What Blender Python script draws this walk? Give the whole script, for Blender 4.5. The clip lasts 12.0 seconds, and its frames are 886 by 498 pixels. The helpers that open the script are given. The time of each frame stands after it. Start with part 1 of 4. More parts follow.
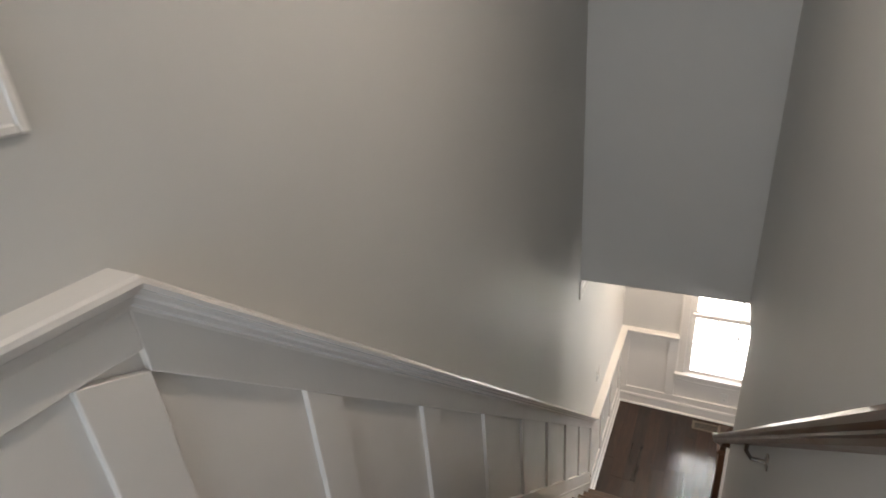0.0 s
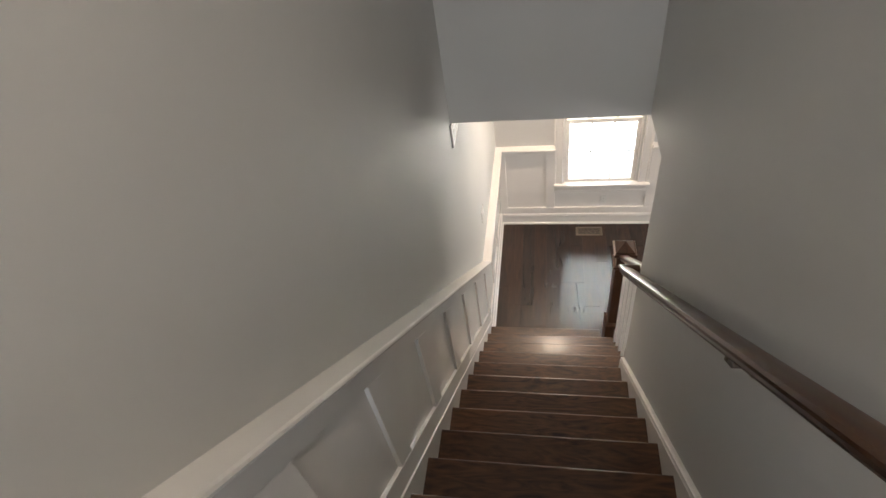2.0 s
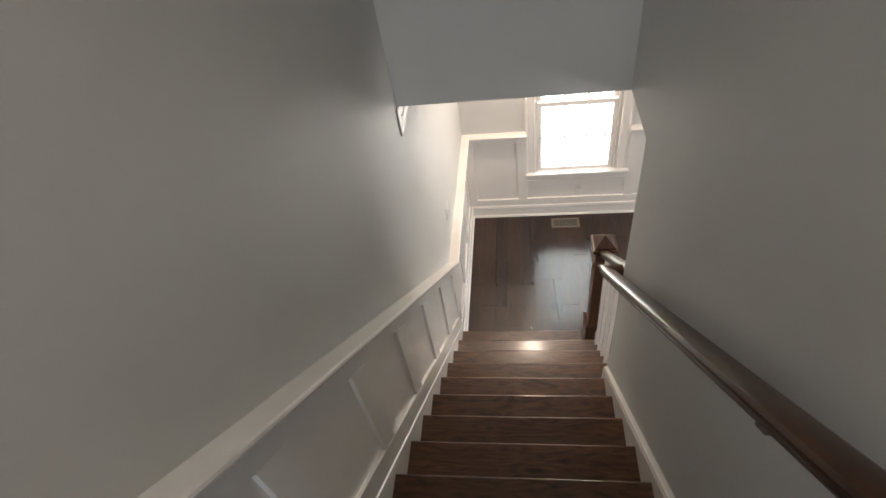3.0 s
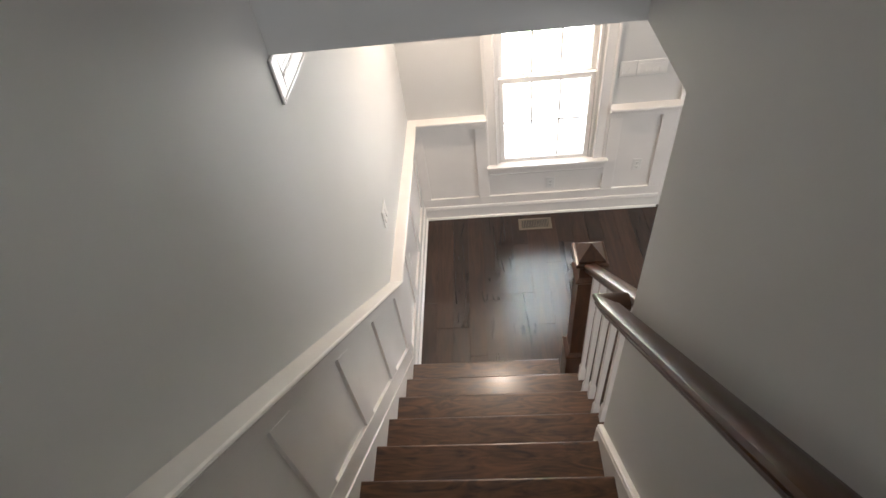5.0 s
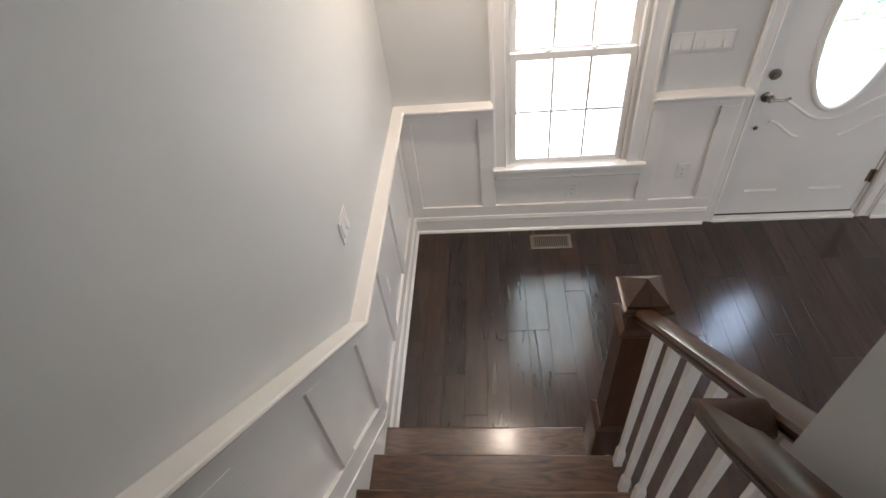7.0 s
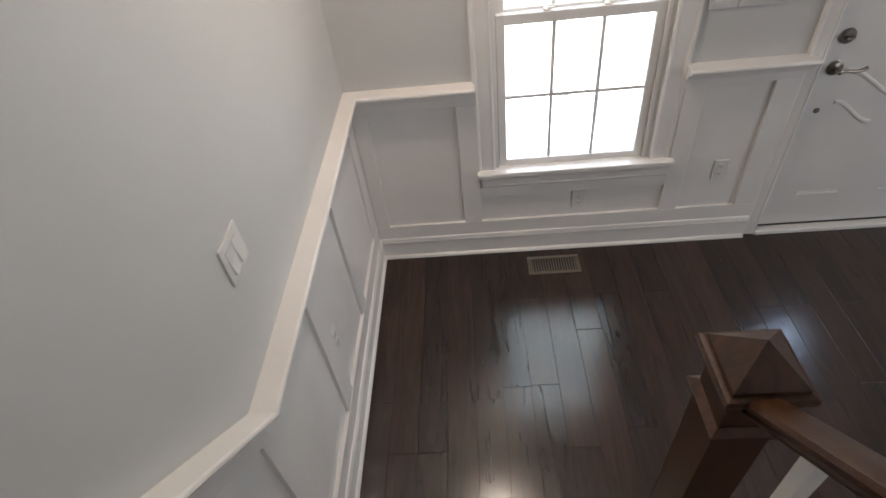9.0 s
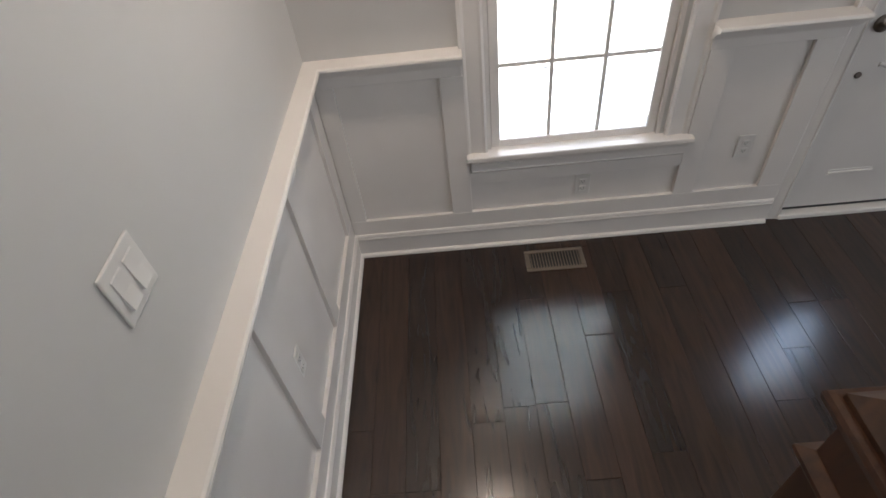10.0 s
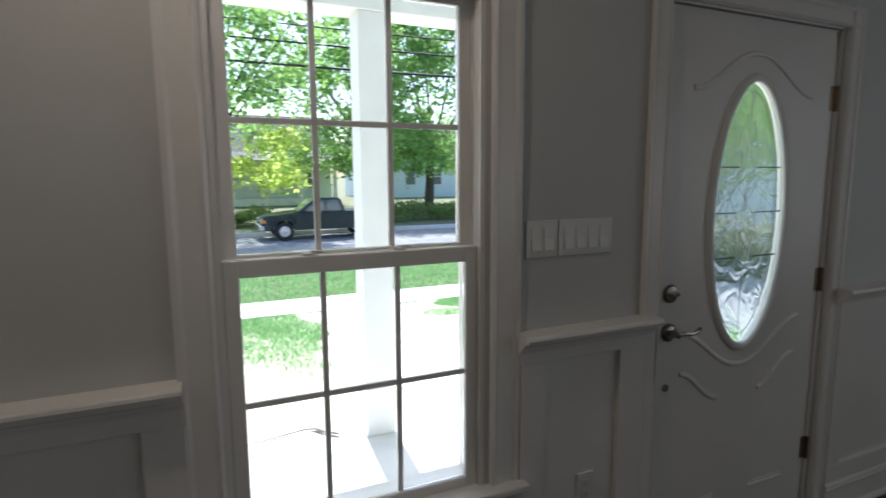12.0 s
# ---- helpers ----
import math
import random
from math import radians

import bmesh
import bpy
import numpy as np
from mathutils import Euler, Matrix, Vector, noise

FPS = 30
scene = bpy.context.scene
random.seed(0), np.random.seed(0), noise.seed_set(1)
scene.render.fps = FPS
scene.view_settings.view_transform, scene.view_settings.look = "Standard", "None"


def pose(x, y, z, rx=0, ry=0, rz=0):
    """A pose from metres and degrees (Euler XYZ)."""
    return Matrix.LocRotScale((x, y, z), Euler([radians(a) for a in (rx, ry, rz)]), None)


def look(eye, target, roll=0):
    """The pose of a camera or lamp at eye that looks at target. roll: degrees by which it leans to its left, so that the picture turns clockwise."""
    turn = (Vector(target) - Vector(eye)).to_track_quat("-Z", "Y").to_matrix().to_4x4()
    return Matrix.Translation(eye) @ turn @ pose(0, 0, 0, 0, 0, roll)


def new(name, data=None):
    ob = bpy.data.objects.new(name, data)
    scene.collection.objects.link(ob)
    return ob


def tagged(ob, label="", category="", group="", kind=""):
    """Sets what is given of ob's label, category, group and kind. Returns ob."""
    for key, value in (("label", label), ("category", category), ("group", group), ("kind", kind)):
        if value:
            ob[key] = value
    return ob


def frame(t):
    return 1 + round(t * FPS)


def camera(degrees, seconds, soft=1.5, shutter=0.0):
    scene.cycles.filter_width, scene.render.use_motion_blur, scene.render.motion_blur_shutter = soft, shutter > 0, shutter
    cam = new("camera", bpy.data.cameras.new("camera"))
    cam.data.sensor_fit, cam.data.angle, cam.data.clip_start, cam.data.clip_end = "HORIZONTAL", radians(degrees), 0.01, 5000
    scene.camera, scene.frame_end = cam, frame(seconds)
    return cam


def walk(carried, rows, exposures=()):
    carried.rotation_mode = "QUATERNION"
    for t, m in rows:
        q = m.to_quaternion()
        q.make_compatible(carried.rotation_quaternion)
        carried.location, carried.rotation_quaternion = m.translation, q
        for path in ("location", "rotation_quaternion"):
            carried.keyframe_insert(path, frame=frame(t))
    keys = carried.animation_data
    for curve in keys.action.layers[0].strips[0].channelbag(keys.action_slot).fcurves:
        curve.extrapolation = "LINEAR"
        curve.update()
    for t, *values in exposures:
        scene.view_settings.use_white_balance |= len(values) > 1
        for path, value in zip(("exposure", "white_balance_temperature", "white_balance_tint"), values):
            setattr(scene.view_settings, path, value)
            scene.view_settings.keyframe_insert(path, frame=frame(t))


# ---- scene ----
cam = camera(78.34, 12.0, shutter=0.2)
PATH = [
    (0, (0.756, -5.457, 4.471), (-0.111, -3.853, 3.650), -5.0),
    (0.5, (0.648, -5.243, 4.412), (0.071, -3.644, 3.359), -5.9),
    (1, (0.547, -5.009, 4.363), (0.096, -3.499, 3.133), -8.0),
    (1.5, (0.530, -4.803, 4.293), (0.123, -3.358, 2.972), -9.2),
    (2, (0.510, -4.617, 4.236), (0.140, -3.237, 2.836), -10.5),
    (2.5, (0.540, -4.426, 4.100), (0.199, -3.067, 2.672), -11.5),
    (3, (0.562, -4.251, 3.959), (0.264, -2.887, 2.526), -10.6),
    (5, (0.588, -3.545, 3.353), (0.412, -2.182, 1.900), -8.7),
    (5.5, (0.574, -3.355, 3.217), (0.430, -1.977, 1.774), -7.5),
    (6, (0.622, -3.208, 3.084), (0.456, -1.800, 1.674), -8.2),
    (6.5, (0.605, -3.011, 2.886), (0.417, -1.606, 1.475), -8.8),
    (7, (0.595, -2.868, 2.730), (0.402, -1.477, 1.305), -7.5),
    (7.5, (0.598, -2.709, 2.617), (0.416, -1.308, 1.202), -7.5),
    (9.5, (0.589, -2.110, 2.042), (0.469, -0.660, 0.669), -7.3),
    (10, (0.557, -1.949, 1.939), (0.474, -0.543, 0.519), -7.4),
    (10.5, (0.505, -1.819, 1.781), (0.489, -0.247, 0.545), -7.1),
    (11, (0.578, -1.738, 1.650), (0.635, 0.021, 0.699), -4.9),
    (11.3, (0.587, -1.621, 1.626), (0.806, 0.246, 0.944), -3.0),
    (11.5, (0.613, -1.540, 1.590), (0.964, 0.372, 1.119), -2.0),
    (11.7, (0.663, -1.514, 1.562), (1.138, 0.406, 1.266), -1.1),
    (12, (0.668, -1.389, 1.502), (1.474, 0.422, 1.237), -0.3),
]
EXPOSURES = [(0.0, 3.55, 6300, 12), (0.5, 3.8, 6300, 12), (1.0, 3.85, 6400, 12), (2.5, 3.8, 6250, 12), (5.5, 3.85, 6000, 12), (7.5, 3.2, 5850, 12), (10.0, 2.85, 5800, 12),
             (10.5, 2.75, 5800, 12), (11.0, 2.35, 5750, 11), (11.5, 1.5, 5700, 10), (12.0, 1.1, 5700, 8)]
walk(cam, [(t, look(eye, target, roll)) for t, eye, target, roll in PATH], EXPOSURES)

# ---- light ----
SUN_ELEV, SUN_AZ = radians(54), radians(4)  # azimuth from +y towards +x
world = bpy.data.worlds.new("world")
scene.world = world
world.use_nodes = True
wn = world.node_tree.nodes
sky = wn.new("ShaderNodeTexSky")
sky.sky_type, sky.sun_disc = "NISHITA", False
sky.sun_elevation, sky.sun_rotation = SUN_ELEV, SUN_AZ
sky.air_density, sky.dust_density = 1.0, 2.0
wn["Background"].inputs[1].default_value = 0.15
world.node_tree.links.new(sky.outputs[0], wn["Background"].inputs[0])
sun = new("sun", bpy.data.lights.new("sun", "SUN"))
sun.data.energy, sun.data.angle, sun.data.color = 5.0, radians(0.5), (1.0, 0.95, 0.87)
sun_from = Vector((math.sin(SUN_AZ) * math.cos(SUN_ELEV), math.cos(SUN_AZ) * math.cos(SUN_ELEV), math.sin(SUN_ELEV)))
sun.matrix_world = look(sun_from * 60, (0, 0, 0))


def downlight_lamp(x, y, z, watts, colour):
    lamp = new("downlight_lamp", bpy.data.lights.new("downlight_lamp", "AREA"))
    lamp.data.shape, lamp.data.size, lamp.data.energy, lamp.data.color = "DISK", 0.11, watts, colour
    lamp.matrix_world = look((x, y, z), (x, y, z - 1))
    return lamp


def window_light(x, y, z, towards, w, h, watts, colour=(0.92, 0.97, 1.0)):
    """Fill light standing in for sky in the opening of an unseen, added window."""
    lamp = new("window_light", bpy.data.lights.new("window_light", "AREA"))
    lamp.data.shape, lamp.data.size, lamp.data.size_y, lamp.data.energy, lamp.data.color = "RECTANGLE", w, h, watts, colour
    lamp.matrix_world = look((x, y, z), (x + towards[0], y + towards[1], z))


# added fills, all out of view, that brighten foyer and stairwell
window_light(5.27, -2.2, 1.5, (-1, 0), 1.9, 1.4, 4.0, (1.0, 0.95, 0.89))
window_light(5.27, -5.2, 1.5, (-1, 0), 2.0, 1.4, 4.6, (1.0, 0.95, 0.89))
window_light(0.52, -8.07, 4.45, (0, 1), 0.78, 1.36, 2.4, (0.88, 0.95, 1.0))
WARM = (1.0, 0.83, 0.66)
FOYER_LAMP, UPPER_LAMP = (0.62, -0.52, 2.666), (0.72, -4.4, 5.39)
downlight_lamp(FOYER_LAMP[0], FOYER_LAMP[1], FOYER_LAMP[2] - 0.008, 1.15, (1.0, 0.75, 0.53))
downlight_lamp(UPPER_LAMP[0], UPPER_LAMP[1], UPPER_LAMP[2] - 0.008, 0.16, (1.0, 0.90, 0.80))


# ---- materials ----
def material(name, colour, rough=0.5, metal=0.0, vary=0.08, scale=6.0, bump=0.0, bump_scale=80.0, spec=0.5, coat=0.0):
    m = bpy.data.materials.new(name)
    m.use_nodes = True
    n, l = m.node_tree.nodes, m.node_tree.links
    b = n["Principled BSDF"]
    b.inputs["Roughness"].default_value, b.inputs["Metallic"].default_value = rough, metal
    b.inputs["Specular IOR Level"].default_value, b.inputs["Coat Weight"].default_value = spec, coat
    co = n.new("ShaderNodeTexCoord")
    big = n.new("ShaderNodeTexNoise")
    big.inputs["Scale"].default_value, big.inputs["Detail"].default_value = scale, 5
    l.new(co.outputs["Object"], big.inputs["Vector"])
    ramp = n.new("ShaderNodeValToRGB")
    ramp.color_ramp.elements[0].position, ramp.color_ramp.elements[1].position = 0.3, 0.7
    ramp.color_ramp.elements[0].color = (*[c * (1 - vary) for c in colour], 1)
    ramp.color_ramp.elements[1].color = (*[min(1, c * (1 + vary)) for c in colour], 1)
    l.new(big.outputs["Fac"], ramp.inputs["Fac"])
    l.new(ramp.outputs["Color"], b.inputs["Base Color"])
    if bump:
        fine = n.new("ShaderNodeTexNoise")
        fine.inputs["Scale"].default_value, fine.inputs["Detail"].default_value = bump_scale, 3
        l.new(co.outputs["Object"], fine.inputs["Vector"])
        bp = n.new("ShaderNodeBump")
        bp.inputs["Strength"].default_value, bp.inputs["Distance"].default_value = bump, 0.004
        l.new(fine.outputs["Fac"], bp.inputs["Height"])
        l.new(bp.outputs["Normal"], b.inputs["Normal"])
    return m


def wood(name, dark, light, along, rough, relief, tone=0.35, coat=0.25, lo=0.34, hi=0.76, fine=0.10, slope=0.0, gloss=0.5, film=0.17, figured=(0.14, 26.0, 5, 1.3), scraped=(0.10, 24.0, 3, 0.4)):
    """Stained wood whose grain runs along one axis; the tone changes from piece to piece."""
    m = bpy.data.materials.new(name)
    m.use_nodes = True
    n, l = m.node_tree.nodes, m.node_tree.links
    b = n["Principled BSDF"]
    b.inputs["Coat Weight"].default_value, b.inputs["Coat Roughness"].default_value = coat, film
    b.inputs["Specular IOR Level"].default_value = gloss
    b.inputs["Coat IOR"].default_value = 1.62 if coat > 0.9 else 1.5
    co, info = n.new("ShaderNodeTexCoord"), n.new("ShaderNodeObjectInfo")
    shift = n.new("ShaderNodeVectorMath")
    shift.operation = "MULTIPLY_ADD"
    comb = n.new("ShaderNodeCombineXYZ")
    for k in range(3):
        l.new(info.outputs["Random"], comb.inputs[k])
    l.new(comb.outputs[0], shift.inputs[0])
    shift.inputs[1].default_value = (37.0, 53.0, 29.0)
    l.new(co.outputs["Object"], shift.inputs[2])

    def grain(stretch, scale, detail, distortion):
        mp = n.new("ShaderNodeMapping")
        mp.inputs["Scale"].default_value = [stretch if a == along else 1.0 for a in "xyz"]
        turn = n.new("ShaderNodeMapping")
        turn.inputs["Rotation"].default_value = (math.radians(slope), 0, 0)
        l.new(shift.outputs[0], turn.inputs["Vector"])
        l.new(turn.outputs[0], mp.inputs["Vector"])
        t = n.new("ShaderNodeTexNoise")
        t.inputs["Scale"].default_value, t.inputs["Detail"].default_value = scale, detail
        t.inputs["Distortion"].default_value = distortion
        l.new(mp.outputs[0], t.inputs["Vector"])
        return t

    fibre, figure, scrape = grain(0.04, 190.0, 4, 0.3), grain(*figured), grain(*scraped)
    mix = n.new("ShaderNodeMath")
    mix.operation = "MULTIPLY_ADD"
    l.new(fibre.outputs["Fac"], mix.inputs[0])
    mix.inputs[1].default_value = fine
    half = n.new("ShaderNodeMath")
    half.operation = "MULTIPLY"
    half.inputs[1].default_value = 0.82
    l.new(figure.outputs["Fac"], half.inputs[0])
    l.new(half.outputs[0], mix.inputs[2])
    ramp = n.new("ShaderNodeValToRGB")
    ramp.color_ramp.elements[0].position, ramp.color_ramp.elements[1].position = lo, hi
    ramp.color_ramp.elements[0].color, ramp.color_ramp.elements[1].color = (*dark, 1), (*light, 1)
    l.new(mix.outputs[0], ramp.inputs["Fac"])
    hsv = n.new("ShaderNodeHueSaturation")
    val = n.new("ShaderNodeMapRange")
    val.inputs["To Min"].default_value, val.inputs["To Max"].default_value = 1 - tone, 1 + tone
    l.new(info.outputs["Random"], val.inputs["Value"])
    l.new(val.outputs[0], hsv.inputs["Value"])
    l.new(ramp.outputs["Color"], hsv.inputs["Color"])
    l.new(hsv.outputs["Color"], b.inputs["Base Color"])
    rr = n.new("ShaderNodeMapRange")
    rr.inputs["To Min"].default_value, rr.inputs["To Max"].default_value = rough - 0.06, rough + 0.12
    l.new(figure.outputs["Fac"], rr.inputs["Value"])
    l.new(rr.outputs[0], b.inputs["Roughness"])
    bump = n.new("ShaderNodeBump")
    bump.inputs["Strength"].default_value, bump.inputs["Distance"].default_value = relief, 0.003
    add = n.new("ShaderNodeMath")
    add.operation = "MULTIPLY_ADD"
    l.new(fibre.outputs["Fac"], add.inputs[0])
    add.inputs[1].default_value = 0.0
    l.new(scrape.outputs["Fac"], add.inputs[2])
    l.new(add.outputs[0], bump.inputs["Height"])
    l.new(bump.outputs["Normal"], b.inputs["Normal"])
    l.new(bump.outputs["Normal"], b.inputs["Coat Normal"])
    return m


def clear_glass(name, rough=0.0, ripple=0.0, tint=(1, 1, 1), scale=18.0):
    m = bpy.data.materials.new(name)
    m.use_nodes = True
    n, l = m.node_tree.nodes, m.node_tree.links
    b = n["Principled BSDF"]
    b.inputs["Base Color"].default_value = (*tint, 1)
    b.inputs["Transmission Weight"].default_value, b.inputs["Roughness"].default_value, b.inputs["IOR"].default_value = 1.0, rough, 1.45
    if ripple:
        co, w = n.new("ShaderNodeTexCoord"), n.new("ShaderNodeTexNoise")
        w.inputs["Scale"].default_value, w.inputs["Distortion"].default_value = scale, 2.5
        l.new(co.outputs["Object"], w.inputs["Vector"])
        bp = n.new("ShaderNodeBump")
        bp.inputs["Strength"].default_value, bp.inputs["Distance"].default_value = ripple, 0.01
        l.new(w.outputs["Fac"], bp.inputs["Height"])
        l.new(bp.outputs["Normal"], b.inputs["Normal"])
    return m


WALL = material("gray_wall_paint", (0.587, 0.585, 0.568), 0.55, vary=0.025, scale=1.5, bump=0.05, bump_scale=260)
CEIL = material("white_ceiling_paint", (0.78, 0.78, 0.76), 0.8, vary=0.02, scale=2, bump=0.1, bump_scale=200)
TRIM = material("white_trim_paint", (0.81, 0.785, 0.75), 0.25, vary=0.025, scale=4, bump=0.05, bump_scale=120)
DOOR_PAINT = material("white_door_paint", (0.77, 0.75, 0.72), 0.38, vary=0.03, scale=3, bump=0.06, bump_scale=140)
PLASTIC = material("white_switch_plastic", (0.74, 0.73, 0.70), 0.28, vary=0.02)
GAP = material("shaded_plastic_gap", (0.72, 0.71, 0.69), 0.5)
DARKSLOT = material("dark_slot", (0.03, 0.03, 0.03), 0.6)
NICKEL = material("satin_nickel", (0.27, 0.24, 0.21), 0.28, metal=1.0, vary=0.1, scale=30)
HINGE = material("aged_brass", (0.20, 0.15, 0.10), 0.4, metal=1.0, vary=0.2, scale=40)
BEIGE = material("beige_register_enamel", (0.16, 0.13, 0.098), 0.4, vary=0.06)
LEAD = material("lead_came", (0.06, 0.06, 0.065), 0.4, metal=0.8)
PLANK = wood("dark_floor_plank", (0.011, 0.0048, 0.0024), (0.050, 0.0222, 0.0106), "y", 0.42, 0.07, 0.38, 0.95, 0.20, 0.76, 0.10, 0.0, 0.12, 0.19, (0.10, 22.0, 6, 1.6), (0.30, 50.0, 1, 0.2))
TREAD = wood("stained_oak_tread", (0.024, 0.010, 0.0046), (0.128, 0.056, 0.023), "x", 0.32, 0.16, 0.2, 0.38, 0.32, 0.67, 0.18, 0.0, 0.5, 0.17, (0.20, 17.0, 5, 3.6))
RAILWOOD_Y = wood("stained_oak_rail", (0.028, 0.0115, 0.0055), (0.095, 0.042, 0.019), "y", 0.30, 0.0, 0.1, 0.10, 0.20, 0.76, 0.14, 41.8, 0.28, 0.12)
RAILWOOD_Z = wood("stained_oak_post", (0.024, 0.010, 0.005), (0.095, 0.040, 0.0175), "z", 0.34, 0.04, 0.1, 0.12, 0.20, 0.78, 0.12, 0.0, 0.35)
SUBFLOOR = material("dark_joint", (0.016, 0.0085, 0.005), 0.8)
ZINC = material("bright_zinc_came", (0.55, 0.56, 0.57), 0.3, metal=0.7)
GLASS = clear_glass("window_glass")
DOORGLASS = clear_glass("rippled_door_glass", 0.12, 0.22, (0.95, 0.99, 0.98), 9.0)


# ---- building helpers ----
def part(name, bm, mat, parent=None, label="", smooth=False):
    me = bpy.data.meshes.new(name)
    bmesh.ops.recalc_face_normals(bm, faces=bm.faces)
    bm.to_mesh(me)
    bm.free()
    me.materials.append(mat)
    if smooth:
        for p in me.polygons:
            p.use_smooth = True
        me.set_sharp_from_angle(angle=radians(25))
    ob = new(name, me)
    if parent:
        ob.parent = parent
    if label:
        ob["label"] = label
    return ob


def thing(name, label, category, at=(0, 0, 0), group="", kind=""):
    ob = new(name)
    ob.location = at
    ob.empty_display_size = 0.1
    return tagged(ob, label, category, group, kind)


def add_box(bm, x0, x1, y0, y1, z0, z1, bevel=0.0, seg=1):
    vs = [bm.verts.new((x, y, z)) for x in (x0, x1) for y in (y0, y1) for z in (z0, z1)]
    fs = [bm.faces.new([vs[i] for i in q]) for q in ((0, 1, 3, 2), (4, 6, 7, 5), (0, 4, 5, 1), (2, 3, 7, 6), (0, 2, 6, 4), (1, 5, 7, 3))]
    if bevel:
        es = list({e for f in fs for e in f.edges})
        bmesh.ops.bevel(bm, geom=es, offset=bevel, segments=seg, affect="EDGES", profile=0.5)
    return bm


def box(x0, x1, y0, y1, z0, z1, bevel=0.0, seg=1):
    return add_box(bmesh.new(), x0, x1, y0, y1, z0, z1, bevel, seg)


def prism(points, axis, a, b, bevel=0.0, bm=None):
    """A flat outline pushed from a to b along an axis. points: (y, z) for x, (x, z) for y, (x, y) for z."""
    bm = bm or bmesh.new()
    put = {"x": lambda p, d: (d, p[0], p[1]), "y": lambda p, d: (p[0], d, p[1]), "z": lambda p, d: (p[0], p[1], d)}[axis]
    lo, hi = [bm.verts.new(put(p, a)) for p in points], [bm.verts.new(put(p, b)) for p in points]
    fs = [bm.faces.new(lo), bm.faces.new(hi)]
    k = len(points)
    fs += [bm.faces.new((lo[i], lo[(i + 1) % k], hi[(i + 1) % k], hi[i])) for i in range(k)]
    if bevel:
        es = list({e for f in fs for e in f.edges})
        bmesh.ops.bevel(bm, geom=es, offset=bevel, segments=1, affect="EDGES", profile=0.5)
    return bm


def sweep(profile, stations, closed=False, bm=None):
    """A section (d outwards, h up) carried along stations (x, y, z, ox, oy)."""
    bm = bm or bmesh.new()
    rings = [[bm.verts.new((x + ox * d, y + oy * d, z + h)) for d, h in profile] for x, y, z, ox, oy in stations]
    k = len(profile)
    for a, b in zip(rings, rings[1:] + (rings[:1] if closed else [])):
        for i in range(k):
            bm.faces.new((a[i], a[(i + 1) % k], b[(i + 1) % k], b[i]))
    if not closed:
        bm.faces.new(rings[0]), bm.faces.new(rings[-1])
    return bm


def tube(points, radius, sides=8, flat=1.0, normal=(0, 1, 0), closed=False, bm=None):
    """A rod along points. flat: how far it stands out along normal, against its half width."""
    bm = bm or bmesh.new()
    nv, rings, count = Vector(normal), [], len(points)
    for i, p in enumerate(points):
        if closed:
            d = Vector(points[(i + 1) % count]) - Vector(points[i - 1])
        else:
            d = Vector(points[min(i + 1, count - 1)]) - Vector(points[max(i - 1, 0)])
        side = d.cross(nv).normalized()
        up = side.cross(d).normalized()
        rings.append([bm.verts.new(Vector(p) + side * radius * math.cos(a) + up * radius * flat * math.sin(a)) for a in [2 * math.pi * k / sides for k in range(sides)]])
    for a, b in zip(rings, rings[1:] + (rings[:1] if closed else [])):
        for i in range(sides):
            bm.faces.new((a[i], a[(i + 1) % sides], b[(i + 1) % sides], b[i]))
    if not closed:
        bm.faces.new(rings[0]), bm.faces.new(rings[-1])
    return bm


def lathe(profile, axis="y", sides=20, at=(0, 0, 0), bm=None):
    """Turned shape. profile: (radius, distance along the axis)."""
    bm = bm or bmesh.new()
    put = {"y": lambda r, d, a: (r * math.cos(a), d, r * math.sin(a)), "x": lambda r, d, a: (d, r * math.cos(a), r * math.sin(a)), "z": lambda r, d, a: (r * math.cos(a), r * math.sin(a), d)}[axis]
    rings = [[bm.verts.new(Vector(at) + Vector(put(r, d, 2 * math.pi * k / sides))) for k in range(sides)] for r, d in profile]
    for a, b in zip(rings, rings[1:]):
        for i in range(sides):
            bm.faces.new((a[i], a[(i + 1) % sides], b[(i + 1) % sides], b[i]))
    bm.faces.new(rings[0]), bm.faces.new(rings[-1])
    return bm


